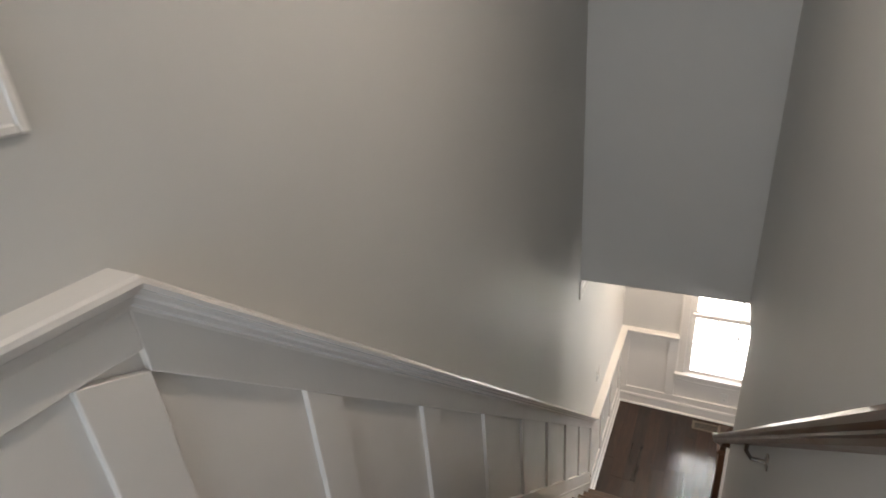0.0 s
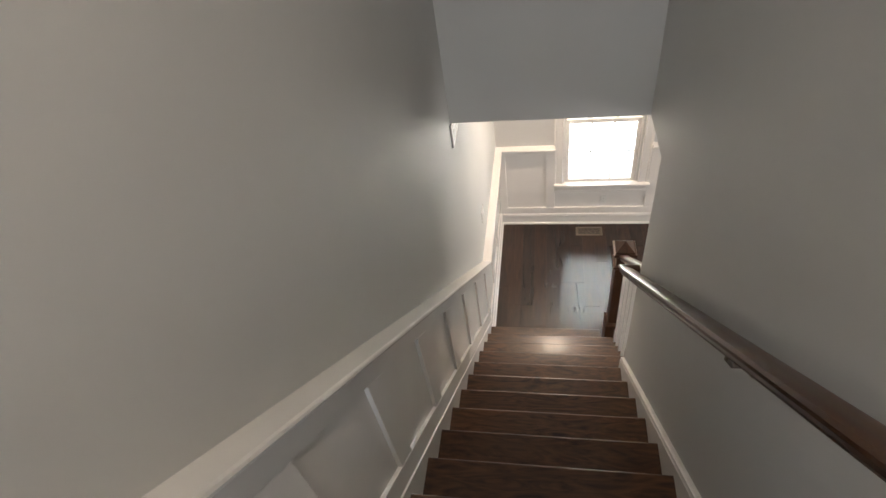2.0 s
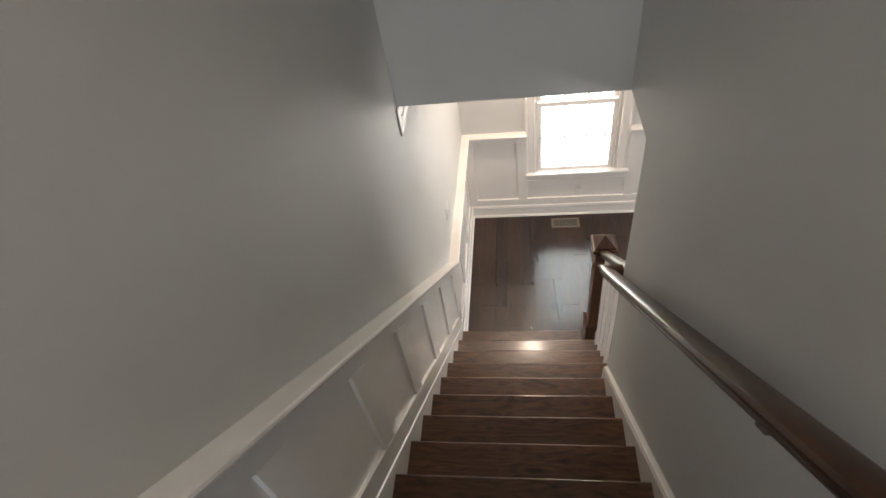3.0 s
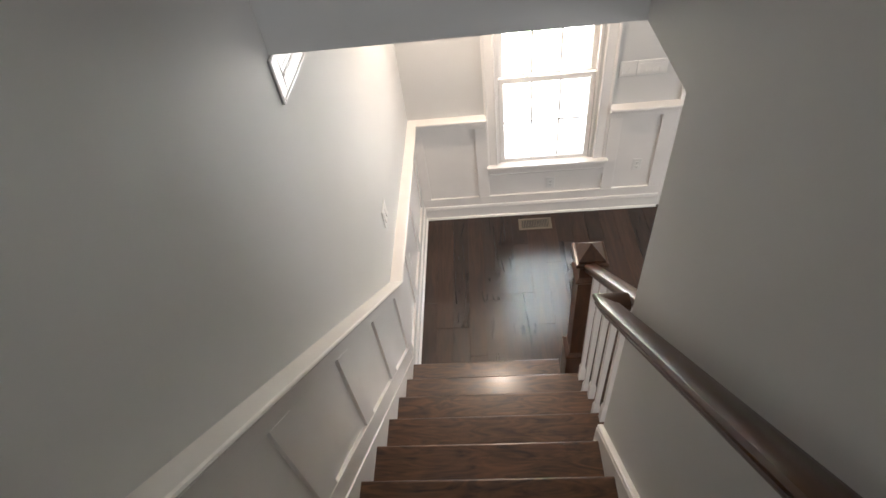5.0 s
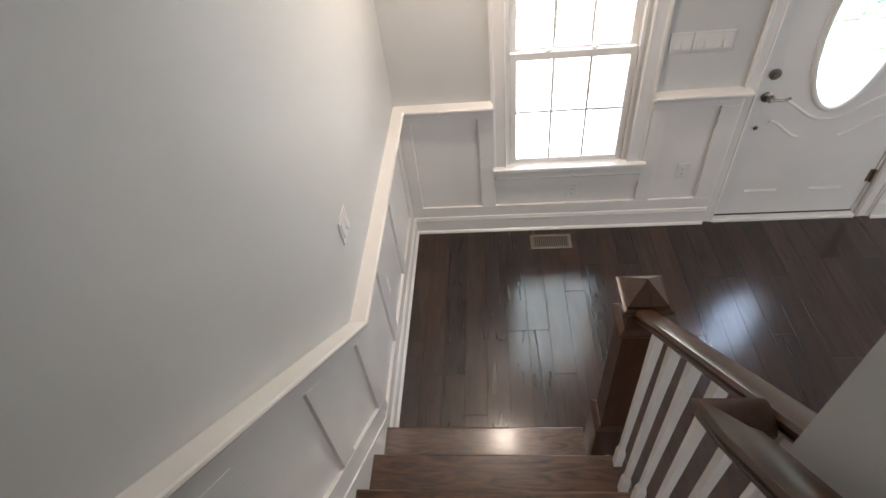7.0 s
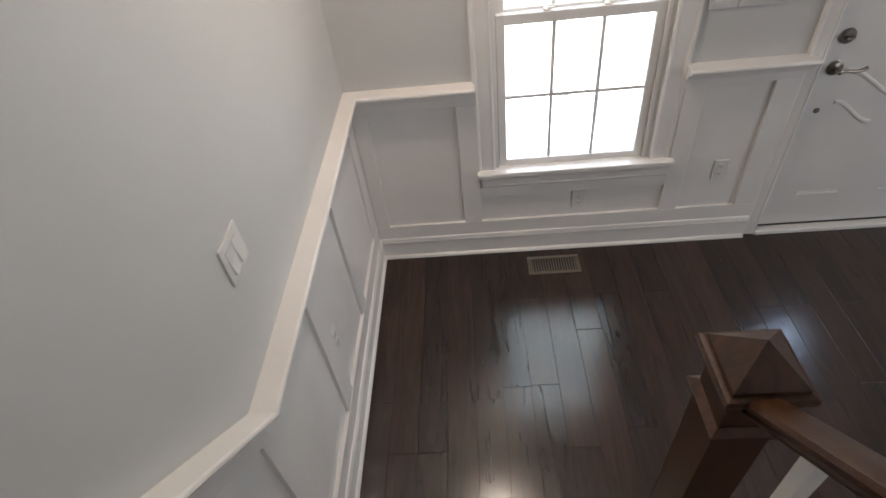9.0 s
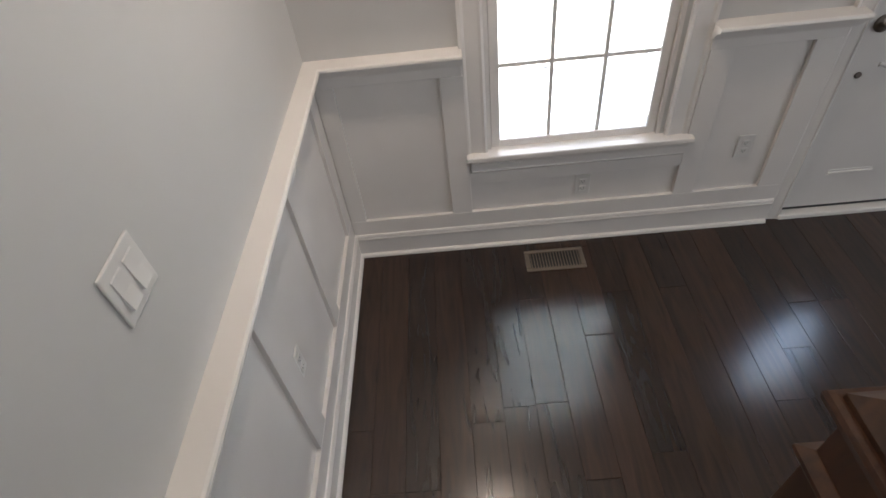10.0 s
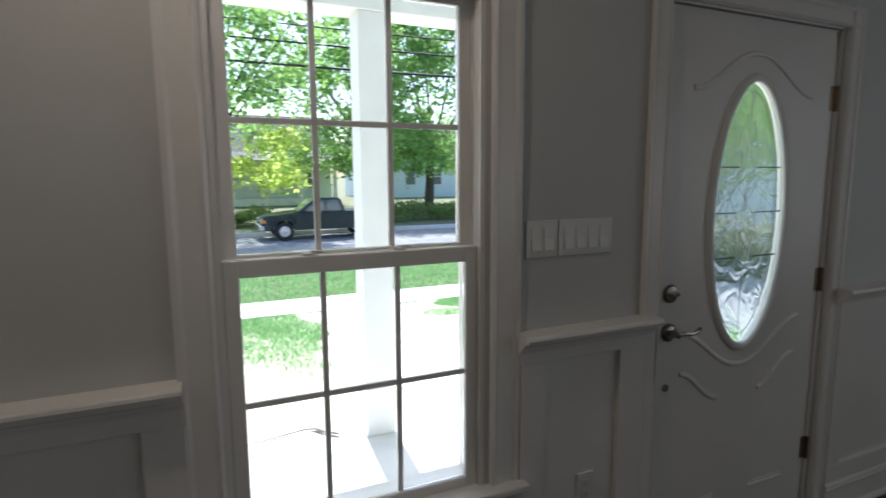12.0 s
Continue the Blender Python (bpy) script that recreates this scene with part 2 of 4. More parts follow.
def wall(name, axis, a, b, u0, u1, z0, z1, openings, mat, label):
    """A wall of thickness a..b on an axis with openings (u0, u1, z0, z1) cut right through it."""
    us = sorted({u0, u1, *[o[0] for o in openings], *[o[1] for o in openings]})
    zs = sorted({z0, z1, *[o[2] for o in openings], *[o[3] for o in openings]})
    inside = lambda u, z: any(o[0] < u < o[1] and o[2] < z < o[3] for o in openings)
    solid = {(i, j): not inside((us[i] + us[i + 1]) / 2, (zs[j] + zs[j + 1]) / 2) for i in range(len(us) - 1) for j in range(len(zs) - 1)}
    bm = bmesh.new()
    put = (lambda u, z, d: (d, u, z)) if axis == "x" else (lambda u, z, d: (u, d, z))
    for (i, j), s in solid.items():
        if not s:
            continue
        p, q, r, t = us[i], us[i + 1], zs[j], zs[j + 1]
        for d in (a, b):
            bm.faces.new([bm.verts.new(put(*c, d)) for c in ((p, r), (q, r), (q, t), (p, t))])
        for di, dj, c0, c1 in ((-1, 0, (p, r), (p, t)), (1, 0, (q, r), (q, t)), (0, -1, (p, r), (q, r)), (0, 1, (p, t), (q, t))):
            if not solid.get((i + di, j + dj), False):
                bm.faces.new([bm.verts.new(put(*c, d)) for c, d in ((c0, a), (c1, a), (c1, b), (c0, b))])
    bmesh.ops.remove_doubles(bm, verts=bm.verts, dist=1e-5)
    return tagged(part(name, bm, mat), label, "wall", kind="structure")


# ---- plan ----
RISE, GO, FIRST = 0.2024, 0.2264, -1.628       # riser, going, lowest nosing
LANDING = 15 * RISE                         # upper floor
TOP_NOSE = FIRST - 14 * GO
CEIL_LOW, CEIL_UP = 2.676, 5.40
HEAD = -2.14                                # face of the wall over the foyer's edge
RIGHT = 1.026                               # stair's right wall
WALL_END = -2.490
BACK, EAST = -8.0, 5.2
KINK_Y, KINK_Z, TOPK_Y, TOPK_Z = -1.595, 1.028, -5.065, 4.172
SLOPE = (TOPK_Z - KINK_Z) / (KINK_Y - TOPK_Y)


def nose(y):
    return RISE + (FIRST - y) * RISE / GO


def cap_z(y):
    return KINK_Z if y > KINK_Y else TOPK_Z if y < TOPK_Y else KINK_Z + (KINK_Y - y) * SLOPE


# walls, floors and ceilings
WIN = (0.69, 1.42, 0.55, 2.03)
DOORWAY = (2.09, 3.015, -0.02, 2.075)
wall("wall_left", "x", -0.15, 0.009, BACK, 0.15, 0.0, CEIL_UP, [], WALL, "gray painted stairwell wall above white wainscot")
wall("wall_front", "y", 0.0, 0.15, 0.0, EAST, -0.2, CEIL_LOW, [(WIN[0], WIN[1], 0.53, WIN[3]), DOORWAY], WALL, "gray painted foyer wall with window and door")
wall("wall_stair_right", "x", RIGHT, 1.144, BACK, HEAD, 0.0, CEIL_UP, [(WALL_END, HEAD, -1.0, CEIL_LOW)], WALL, "gray painted wall beside the stairs, ending at the balusters")
wall("wall_over_foyer", "y", HEAD, HEAD + 0.12, 0.0, 1.144, CEIL_LOW, CEIL_UP, [], WALL, "gray painted wall hanging over the foot of the stairs")
wall("wall_back_upper", "y", BACK - 0.15, BACK, -0.15, 1.13, 0.0, CEIL_UP, [(0.12, 0.92, 3.75, 5.15)], WALL, "gray painted wall of the upper hall")
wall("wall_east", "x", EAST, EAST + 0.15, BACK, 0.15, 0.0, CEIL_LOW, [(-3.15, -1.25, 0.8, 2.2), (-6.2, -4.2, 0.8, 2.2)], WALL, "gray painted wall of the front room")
wall("wall_back_lower", "y", BACK - 0.15, BACK, 1.13, EAST + 0.15, 0.0, CEIL_LOW, [], WALL, "gray painted far wall of the front room")
tagged(part("ceiling_foyer", box(0.0, 1.13, HEAD + 0.12, 0.0, CEIL_LOW, CEIL_LOW + 0.2), CEIL), "white ceiling over the foyer", "ceiling", kind="structure")
tagged(part("ceiling_room", box(1.13, EAST, BACK, 0.0, CEIL_LOW, CEIL_LOW + 0.2), CEIL), "white ceiling of the front room", "ceiling", kind="structure")
tagged(part("ceiling_upper", box(-0.15, 1.13, BACK - 0.15, HEAD + 0.12, CEIL_UP, CEIL_UP + 0.15), CEIL), "white ceiling over the stairwell", "ceiling", kind="structure")
tagged(part("floor_upper", box(0.0, RIGHT, BACK, TOP_NOSE - 0.03, LANDING - 0.24, LANDING), TREAD), "dark stained oak upper landing", "floor", kind="structure")
floor = tagged(part("floor", box(-0.1, EAST, BACK, 0.0, -0.2, -0.008), SUBFLOOR), "dark brown hand-scraped plank floor", "floor", kind="structure")

# ---- white wainscot ----
CAP = [(0.0, 0.0), (0.073, 0.0), (0.079, -0.004), (0.081, -0.012), (0.077, -0.022), (0.062, -0.024), (0.058, -0.034), (0.046, -0.040), (0.042, -0.052), (0.030, -0.057), (0.028, -0.066), (0.0, -0.066)]
FACE, BOARD = 0.0105, 0.0265


PANEL_TOP, PANEL_LOW = 0.725, 0.197         # the sunk panels' edges above the line of the nosings


def stair_band(top, low, y0, y1, x1, bevel=0.0015):
    """A sloping board on the left wall between two lines, each given as a height at y."""
    return prism([(y0, low(y0)), (y1, low(y1)), (y1, top(y1)), (y0, top(y0))], "x", FACE - 0.002, x1, bevel)


left = thing("wainscot_left", "white painted panelled wainscot climbing beside the stairs", "wainscot", kind="structure")
part("backing", prism([(0, 0), (-1.62, 0), (TOP_NOSE, LANDING - 0.2), (BACK, LANDING - 0.2), (BACK, TOPK_Z - 0.02), (TOPK_Y, TOPK_Z - 0.02), (KINK_Y, KINK_Z - 0.02), (0, KINK_Z - 0.02)], "x", 0.0, FACE), TRIM, left)
part("chair_rail", sweep(CAP, [(0, BACK, TOPK_Z, 1, 0), (0, TOPK_Y, TOPK_Z, 1, 0), (0, KINK_Y, KINK_Z, 1, 0), (0, 0, KINK_Z, 1, -1)]), TRIM, left)
# sloping rails and stiles
part("top_rail", stair_band(lambda y: cap_z(y) - 0.04, lambda y: nose(y) + PANEL_TOP, TOPK_Y, KINK_Y, BOARD), TRIM, left)
part("top_rail", box(FACE - 0.002, BOARD, KINK_Y, -BOARD, 0.915, 0.985, 0.0015), TRIM, left)
part("top_rail", box(FACE - 0.002, BOARD, BACK, TOPK_Y, TOPK_Z - 0.132, TOPK_Z - 0.06, 0.0015), TRIM, left)
part("bottom_rail", stair_band(lambda y: nose(y) + PANEL_LOW, lambda y: nose(y) + 0.03, TOP_NOSE - 0.2, -1.60, BOARD), TRIM, left)
part("bottom_rail", box(FACE - 0.002, BOARD, -1.60, -BOARD, 0.13, 0.24, 0.0015), TRIM, left)
edges = [-1.630 - 0.449 * i for i in range(8)] + [-5.170]
for i, e in enumerate(edges):
    y0, y1 = (e, e + 0.105)
    if i == 0:
        y0, y1 = -1.637, -1.530
    low_edge = lambda y: nose(y) + PANEL_LOW if y < -1.6 else 0.24
    part("stile", prism([(y0, low_edge(y0)), (y1, low_edge(y1) if i else 0.24), (y1, max(nose(y1) + PANEL_TOP, 0.915)), (y0, min(nose(y0) + PANEL_TOP, TOPK_Z - 0.13))], "x", FACE - 0.002, BOARD - 0.001, 0.0015), TRIM, left)
part("stile", box(FACE - 0.002, BOARD - 0.001, -1.142, -1.036, 0.24, 0.915, 0.0015), TRIM, left)
part("stile", box(FACE - 0.002, BOARD - 0.001, -0.645, -0.560, 0.24, 0.915, 0.0015), TRIM, left)
part("stile", box(FACE - 0.002, BOARD - 0.001, -0.130, -BOARD, 0.24, 0.915, 0.0015), TRIM, left)
# skirt along the steps
SK0, SK1 = TOP_NOSE - 0.1, -1.60
part("skirt_board", prism([(SK0, nose(SK0) - 0.35), (SK1, -0.0), (SK1, nose(SK1) + 0.052), (SK0, nose(SK0) + 0.052)], "x", FACE, 0.0280), TRIM, left)
part("skirt_cap", sweep([(0.0, 0.0), (0.016, 0.0), (0.022, -0.006), (0.021, -0.014), (0.0165, -0.022), (0.0, -0.022)], [(FACE, SK0, nose(SK0) + 0.074, 1, 0), (FACE, SK1, nose(SK1) + 0.074, 1, 0)]), TRIM, left)

front = thing("wainscot_front", "white painted panelled wainscot under the foyer window", "wainscot", kind="structure")
for x0, x1 in ((FACE, 2.02), (3.11, EAST)):
    part("backing", box(x0, x1, -FACE, 0.0, 0.0, KINK_Z - 0.02) if x0 > 1 else box(x0, x1, -FACE, 0.0, 0.0, 0.50), TRIM, front)
part("backing", box(FACE, 0.60, -FACE, 0.0, 0.50, KINK_Z - 0.02), TRIM, front)
part("backing", box(1.53, 2.02, -FACE, 0.0, 0.50, KINK_Z - 0.02), TRIM, front)
part("chair_rail", sweep(CAP, [(0, 0, KINK_Z, 1, -1), (0.605, 0, KINK_Z, 0, -1)]), TRIM, front)
part("chair_rail", sweep(CAP, [(1.525, 0, KINK_Z, 0, -1), (2.055, 0, KINK_Z, 0, -1)]), TRIM, front)
part("chair_rail", sweep(CAP, [(3.085, 0, KINK_Z, 0, -1), (EAST, 0, KINK_Z, 0, -1)]), TRIM, front)


def front_board(name, x0, x1, z0, z1):
    part(name, box(x0, x1, -BOARD, -FACE + 0.002, z0, z1, 0.0015), TRIM, front)


front_board("top_rail", BOARD, 0.60, 0.922, 0.985)
front_board("top_rail", 1.53, 2.02, 0.925, 0.985)
front_board("top_rail", 3.11, EAST, 0.925, 0.985)
front_board("bottom_rail", BOARD, 2.02, 0.13, 0.227)
front_board("bottom_rail", 3.11, EAST, 0.13, 0.227)
front_board("stile", BOARD, 0.100, 0.227, 0.922)
front_board("stile", 0.512, 0.605, 0.227, 0.922)
front_board("stile", 1.534, 1.625, 0.227, 0.925)
front_board("stile", 1.922, 2.02, 0.227, 0.925)
front_board("stile", 3.11, 3.20, 0.227, 0.925)
front_board("stile", 3.62, 3.71, 0.227, 0.925)
front_board("under_window_rail", 0.605, 1.534, 0.392, 0.455)

BASE = [(0.0, 0.0), (0.034, 0.0), (0.034, 0.006), (0.030, 0.014), (0.022, 0.019), (0.020, 0.020), (0.020, 0.104), (0.024, 0.108), (0.026, 0.118), (0.022, 0.128), (0.024, 0.134), (0.020, 0.142), (0.008, 0.146), (0.0, 0.146)]
BASE = [(d + (0.012 if 0 < d else 0), h) for d, h in BASE]
base = thing("baseboard", "white moulded baseboard with shoe moulding", "baseboard", kind="structure")
part("baseboard_run", sweep(BASE, [(0, -1.60, 0, 1, 0), (0, 0, 0, 1, -1), (2.022, 0, 0, 0, -1)]), TRIM, base)
part("baseboard_run", sweep(BASE, [(3.108, 0, 0, 0, -1), (EAST, 0, 0, 0, -1)]), TRIM, base)

# ---- foyer window ----
win = thing("window_1", "white double-hung window with grilles and bright daylight", "window", kind="structure")
CASE = [(0.0, 0.0), (0.0, 0.018), (0.010, 0.024), (0.020, 0.020), (0.070, 0.016), (0.080, 0.022), (0.094, 0.022), (0.094, 0.0)]


def side_case(x_in, out, z0, z1):
    """An upright casing board; out: -1 or 1, the way from the opening."""
    return prism([(x_in + out * d, -h) for d, h in CASE], "z", z0, z1)


part("casing", side_case(WIN[0] - 0.002, -1, WIN[2], WIN[3] + 0.092), TRIM, win)
part("casing", side_case(WIN[1] + 0.018, 1, WIN[2], WIN[3] + 0.092), TRIM, win)
part("casing", prism([(-h, WIN[3] - 0.002 + d) for d, h in CASE], "x", WIN[0] - 0.096, WIN[1] + 0.112), TRIM, win)
part("window_sill", box(0.594, 1.554, -0.058, 0.148, WIN[2] - 0.022, WIN[2] + 0.004, 0.006, 2), TRIM, win)
APRON = [(0.0, 0.0), (0.040, 0.0), (0.036, -0.014), (0.026, -0.020), (0.024, -0.050), (0.028, -0.056), (0.018, -0.070), (0.0, -0.070)]
part("apron", sweep(APRON, [(0.615, -FACE, WIN[2] - 0.026, 0, -1), (1.533, -FACE, WIN[2] - 0.026, 0, -1)]), TRIM, win)
for x0, x1 in ((WIN[0], WIN[0] + 0.015), (WIN[1] - 0.015, WIN[1])):
    part("jamb", box(x0, x1, 0.0, 0.148, WIN[2], WIN[3]), TRIM, win)
    part("track", box(x0 - 0.006 if x0 > 1 else x0 + 0.012, x1 - 0.012 if x0 > 1 else x1 + 0.006, 0.048, 0.054, WIN[2], WIN[3]), TRIM, win)
part("jamb", box(WIN[0], WIN[1], 0.0, 0.148, WIN[3] - 0.015, WIN[3]), TRIM, win)


def sash(y, z0, z1, low, high):
    x0, x1 = WIN[0] + 0.017, WIN[1] - 0.017
    s = part("sash", box(x0, x0 + 0.038, y, y + 0.032, z0, z1, 0.003), TRIM, win)
    part("sash_stile", box(x1 - 0.038, x1, y, y + 0.032, z0, z1, 0.003), TRIM, s)
    part("sash_rail", box(x0 + 0.036, x1 - 0.036, y + 0.001, y + 0.031, z0, z0 + low, 0.003), TRIM, s)
    part("sash_rail", box(x0 + 0.036, x1 - 0.036, y + 0.001, y + 0.031, z1 - high, z1, 0.003), TRIM, s)
    gx0, gx1, gz0, gz1 = x0 + 0.038, x1 - 0.038, z0 + low, z1 - high
    for k in (1, 2):
        c = gx0 + (gx1 - gx0) * k / 3
        part("grille", box(c - 0.008, c + 0.008, y + 0.009, y + 0.023, gz0, gz1, 0.002), TRIM, s)
    c = (gz0 + gz1) / 2
    part("grille", box(gx0, gx1, y + 0.010, y + 0.022, c - 0.008, c + 0.008, 0.002), TRIM, s)
    for i in range(3):
        for j in range(2):
            a, b = gx0 + (gx1 - gx0) * i / 3, gx0 + (gx1 - gx0) * (i + 1) / 3
            p, q = gz0 + (gz1 - gz0) * j / 2, gz0 + (gz1 - gz0) * (j + 1) / 2
            g = part("pane", box(a + 0.001, b - 0.001, y + 0.014, y + 0.018, p + 0.001, q - 0.001), GLASS, s)
            g.visible_shadow = False
    return s


sash(0.014, 0.549, 1.300, 0.036, 0.045)
sash(0.056, 1.262, 2.014, 0.045, 0.036)
for x in (0.92, 1.17):
    lk = part("sash_lock", lathe([(0.018, 0.0), (0.018, 0.006), (0.010, 0.011)], "z", 14, (x, 0.034, 1.300)), TRIM, win)
    part("lock_lever", box(x - 0.004, x + 0.032, 0.022, 0.032, 1.306, 1.313, 0.002), TRIM, lk)


def framed_panel(name, label, category, y0, y1, z0, z1, w, x=0.009):
    """A white moulded frame on the left wall round a flat board."""
    fr = thing(name, label, category, (x, (y0 + y1) / 2, z0))
    oy, oz = (y0 + y1) / 2, z0
    a, b, h = y0 - oy, y1 - oy, z1 - oz
    for p, q, r, t in ((a, a + w, 0, h), (b - w, b, 0, h), (a + w, b - w, 0, w), (a + w, b - w, h - w, h)):
        part("frame_side", box(0.0, 0.008, p, q, r, t, 0.003), TRIM, fr)
    for p, q, r, t in ((a, a + 0.014, 0, h), (b - 0.014, b, 0, h), (a + 0.014, b - 0.014, 0, 0.014), (a + 0.014, b - 0.014, h - 0.014, h)):
        part("outer_bead", box(0.0, 0.011, p, q, r, t, 0.003), TRIM, fr)
    for p, q, r, t in ((a + w, a + w + 0.008, w, h - w), (b - w - 0.008, b - w, w, h - w), (a + w + 0.008, b - w - 0.008, w, w + 0.008)):
        part("inner_bead", box(0.0, 0.0095, p, q, r, t, 0.002), TRIM, fr)
    part("board", box(0.0, 0.007, a + w, b - w, w, h - w), PLASTIC, fr)
    return fr


low_frame = framed_panel("wall_panel", "small white moulded access panel high on the wall", "panel", HEAD - 0.030, -1.40, 2.535, CEIL_LOW - 0.002, 0.058)
part("latch", prism([(-0.175, 0.118), (-0.125, 0.118), (-0.138, 0.076), (-0.160, 0.082)], "x", 0.007, 0.020, 0.002), NICKEL, low_frame, "small gray latch")
up_frame = framed_panel("picture_frame", "white moulded frame hanging on the upper stair wall", "picture frame", -5.945, -5.096, 4.370, 5.25, 0.060)
part("print", box(0.007, 0.009, -0.24, 0.27, 0.16, 0.72), material("pale_gray_print", (0.55, 0.55, 0.55), 0.6, vary=0.15), up_frame, "pale gray print")
# unseen window added round the upper fill; its panel keeps the sky out
bw = thing("window_4", "added unseen window of the upper hall holding a fill light", "window", kind="structure")
part("window_frame", box(0.10, 0.13, BACK - 0.1, BACK + 0.01, 3.73, 5.17), TRIM, bw)
part("window_frame", box(0.91, 0.94, BACK - 0.1, BACK + 0.01, 3.73, 5.17), TRIM, bw)
part("window_sill", box(0.13, 0.91, BACK - 0.1, BACK + 0.03, 3.73, 3.76), TRIM, bw)
part("window_frame", box(0.13, 0.91, BACK - 0.1, BACK + 0.01, 5.14, 5.17), TRIM, bw)

part("sky_block", box(0.13, 0.91, BACK - 0.135, BACK - 0.125, 3.76, 5.14), CEIL, bw)
# two more added windows out of view, backed by panels against blue sky
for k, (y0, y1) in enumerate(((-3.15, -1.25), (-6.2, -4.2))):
    ew = thing("window_%d" % (k + 2), "added unseen window of the front room, closed behind its fill light", "window", kind="structure")
    part("sky_block", box(EAST + 0.125, EAST + 0.135, y0, y1, 0.8, 2.2), CEIL, ew)
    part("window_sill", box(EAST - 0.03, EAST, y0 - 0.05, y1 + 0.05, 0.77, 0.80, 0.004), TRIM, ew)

# ---- front door ----
door = thing("door_1", "closed white entry door with oval leaded glass", "door", kind="structure")
DX0, DX1, DZ0, DZ1, DY0, DY1 = 2.102, 3.003, 0.040, 2.060, 0.012, 0.056
OX, OZ, OA, OB = 2.553, 1.347, 0.205, 0.505


def oval(a, b, y, count=64):
    return [(OX + a * math.cos(2 * math.pi * k / count), y, OZ + b * math.sin(2 * math.pi * k / count)) for k in range(count)]


def door_slab():
    bm, count = bmesh.new(), 64
    rings = {}
    for y in (DY0, DY1):
        inner = [bm.verts.new(p) for p in oval(OA - 0.01, OB - 0.01, y)]
        outer = []
        for k in range(count):
            c, s = math.cos(2 * math.pi * k / count), math.sin(2 * math.pi * k / count)
            ax, az = c * OA, s * OB
            f = min([((DX1 if ax > 0 else DX0) - OX) / ax if abs(ax) > 1e-6 else 1e9, ((DZ1 if az > 0 else DZ0) - OZ) / az if abs(az) > 1e-6 else 1e9])
            outer.append(bm.verts.new((OX + ax * f, y, OZ + az * f)))
        for k in range(count):
            j = (k + 1) % count
            bm.faces.new((inner[k], inner[j], outer[j], outer[k]))
        for cx, cz in ((DX0, DZ0), (DX0, DZ1), (DX1, DZ0), (DX1, DZ1)):
            best = min(range(count), key=lambda k: (abs(outer[k].co.x - cx) > 1e-5) * 0 + (outer[k].co.x + outer[(k + 1) % count].co.x - 2 * cx) ** 2 + (outer[k].co.z + outer[(k + 1) % count].co.z - 2 * cz) ** 2)
            bm.faces.new((outer[best], outer[(best + 1) % count], bm.verts.new((cx, y, cz))))
        rings[y] = inner
    for k in range(count):
        j = (k + 1) % count
        bm.faces.new((rings[DY0][k], rings[DY0][j], rings[DY1][j], rings[DY1][k]))
    add_box(bm, DX0, DX0 + 0.002, DY0 + 0.001, DY1 - 0.001, DZ0, DZ1)
    add_box(bm, DX1 - 0.002, DX1, DY0 + 0.001, DY1 - 0.001, DZ0, DZ1)
    add_box(bm, DX0, DX1, DY0 + 0.001, DY1 - 0.001, DZ1 - 0.002, DZ1)
    add_box(bm, DX0, DX1, DY0 + 0.001, DY1 - 0.001, DZ0, DZ0 + 0.002)
    return bm


slab = part("door_leaf", door_slab(), DOOR_PAINT, door)


def bead(points, r=0.010, flat=0.7):
    part("moulding", tube([(x, DY0, z) for x, z in points], r, 8, flat, (0, -1, 0)), DOOR_PAINT, slab)


def wave(x0, z0, x1, z1, bulge, steps=18):
    return [(x0 + (x1 - x0) * k / steps, z0 + (z1 - z0) * (3 * (k / steps) ** 2 - 2 * (k / steps) ** 3) + bulge * math.sin(math.pi * k / steps)) for k in range(steps + 1)]


for sgn in (-1, 1):
    bead(wave(OX + sgn * 0.315, 1.80, OX + sgn * 0.02, 1.935, 0.0))
    bead(wave(OX + sgn * 0.330, 0.93, OX + sgn * 0.02, 0.775, 0.0))
    bead(wave(OX + sgn * 0.315, 0.775, OX + sgn * 0.115, 0.655, 0.0))
    bead([(OX + sgn * (0.30 - 0.05 * k), 0.235) for k in range(5)], 0.008, 0.8)
    bead([(OX + sgn * (0.30 - 0.05 * k), 0.250) for k in range(5)], 0.004, 0.6)
bead([(OX - 0.02, 1.935), (OX, 1.937), (OX + 0.02, 1.935)])
bead([(OX - 0.02, 0.775), (OX, 0.773), (OX + 0.02, 0.775)])
rim = part("oval_frame", tube(oval(OA, OB, DY0 - 0.001, 64), 0.017, 16, 0.8, (0, -1, 0), True), DOOR_PAINT, slab, smooth=True)
bm = bmesh.new()
bm.faces.new([bm.verts.new(p) for p in oval(OA - 0.004, OB - 0.004, 0.030)])
bm.faces.new([bm.verts.new(p) for p in oval(OA - 0.004, OB - 0.004, 0.036)])
pane = part("oval_glass", bm, DOORGLASS, slab, "rippled leaded glass")
pane.visible_shadow = False


def came(points, r=0.0014):
    part("came", tube([(x, 0.027, z) for x, z in points], r, 6, 0.8, (0, -1, 0)), LEAD if r > 0.0025 else ZINC, pane)


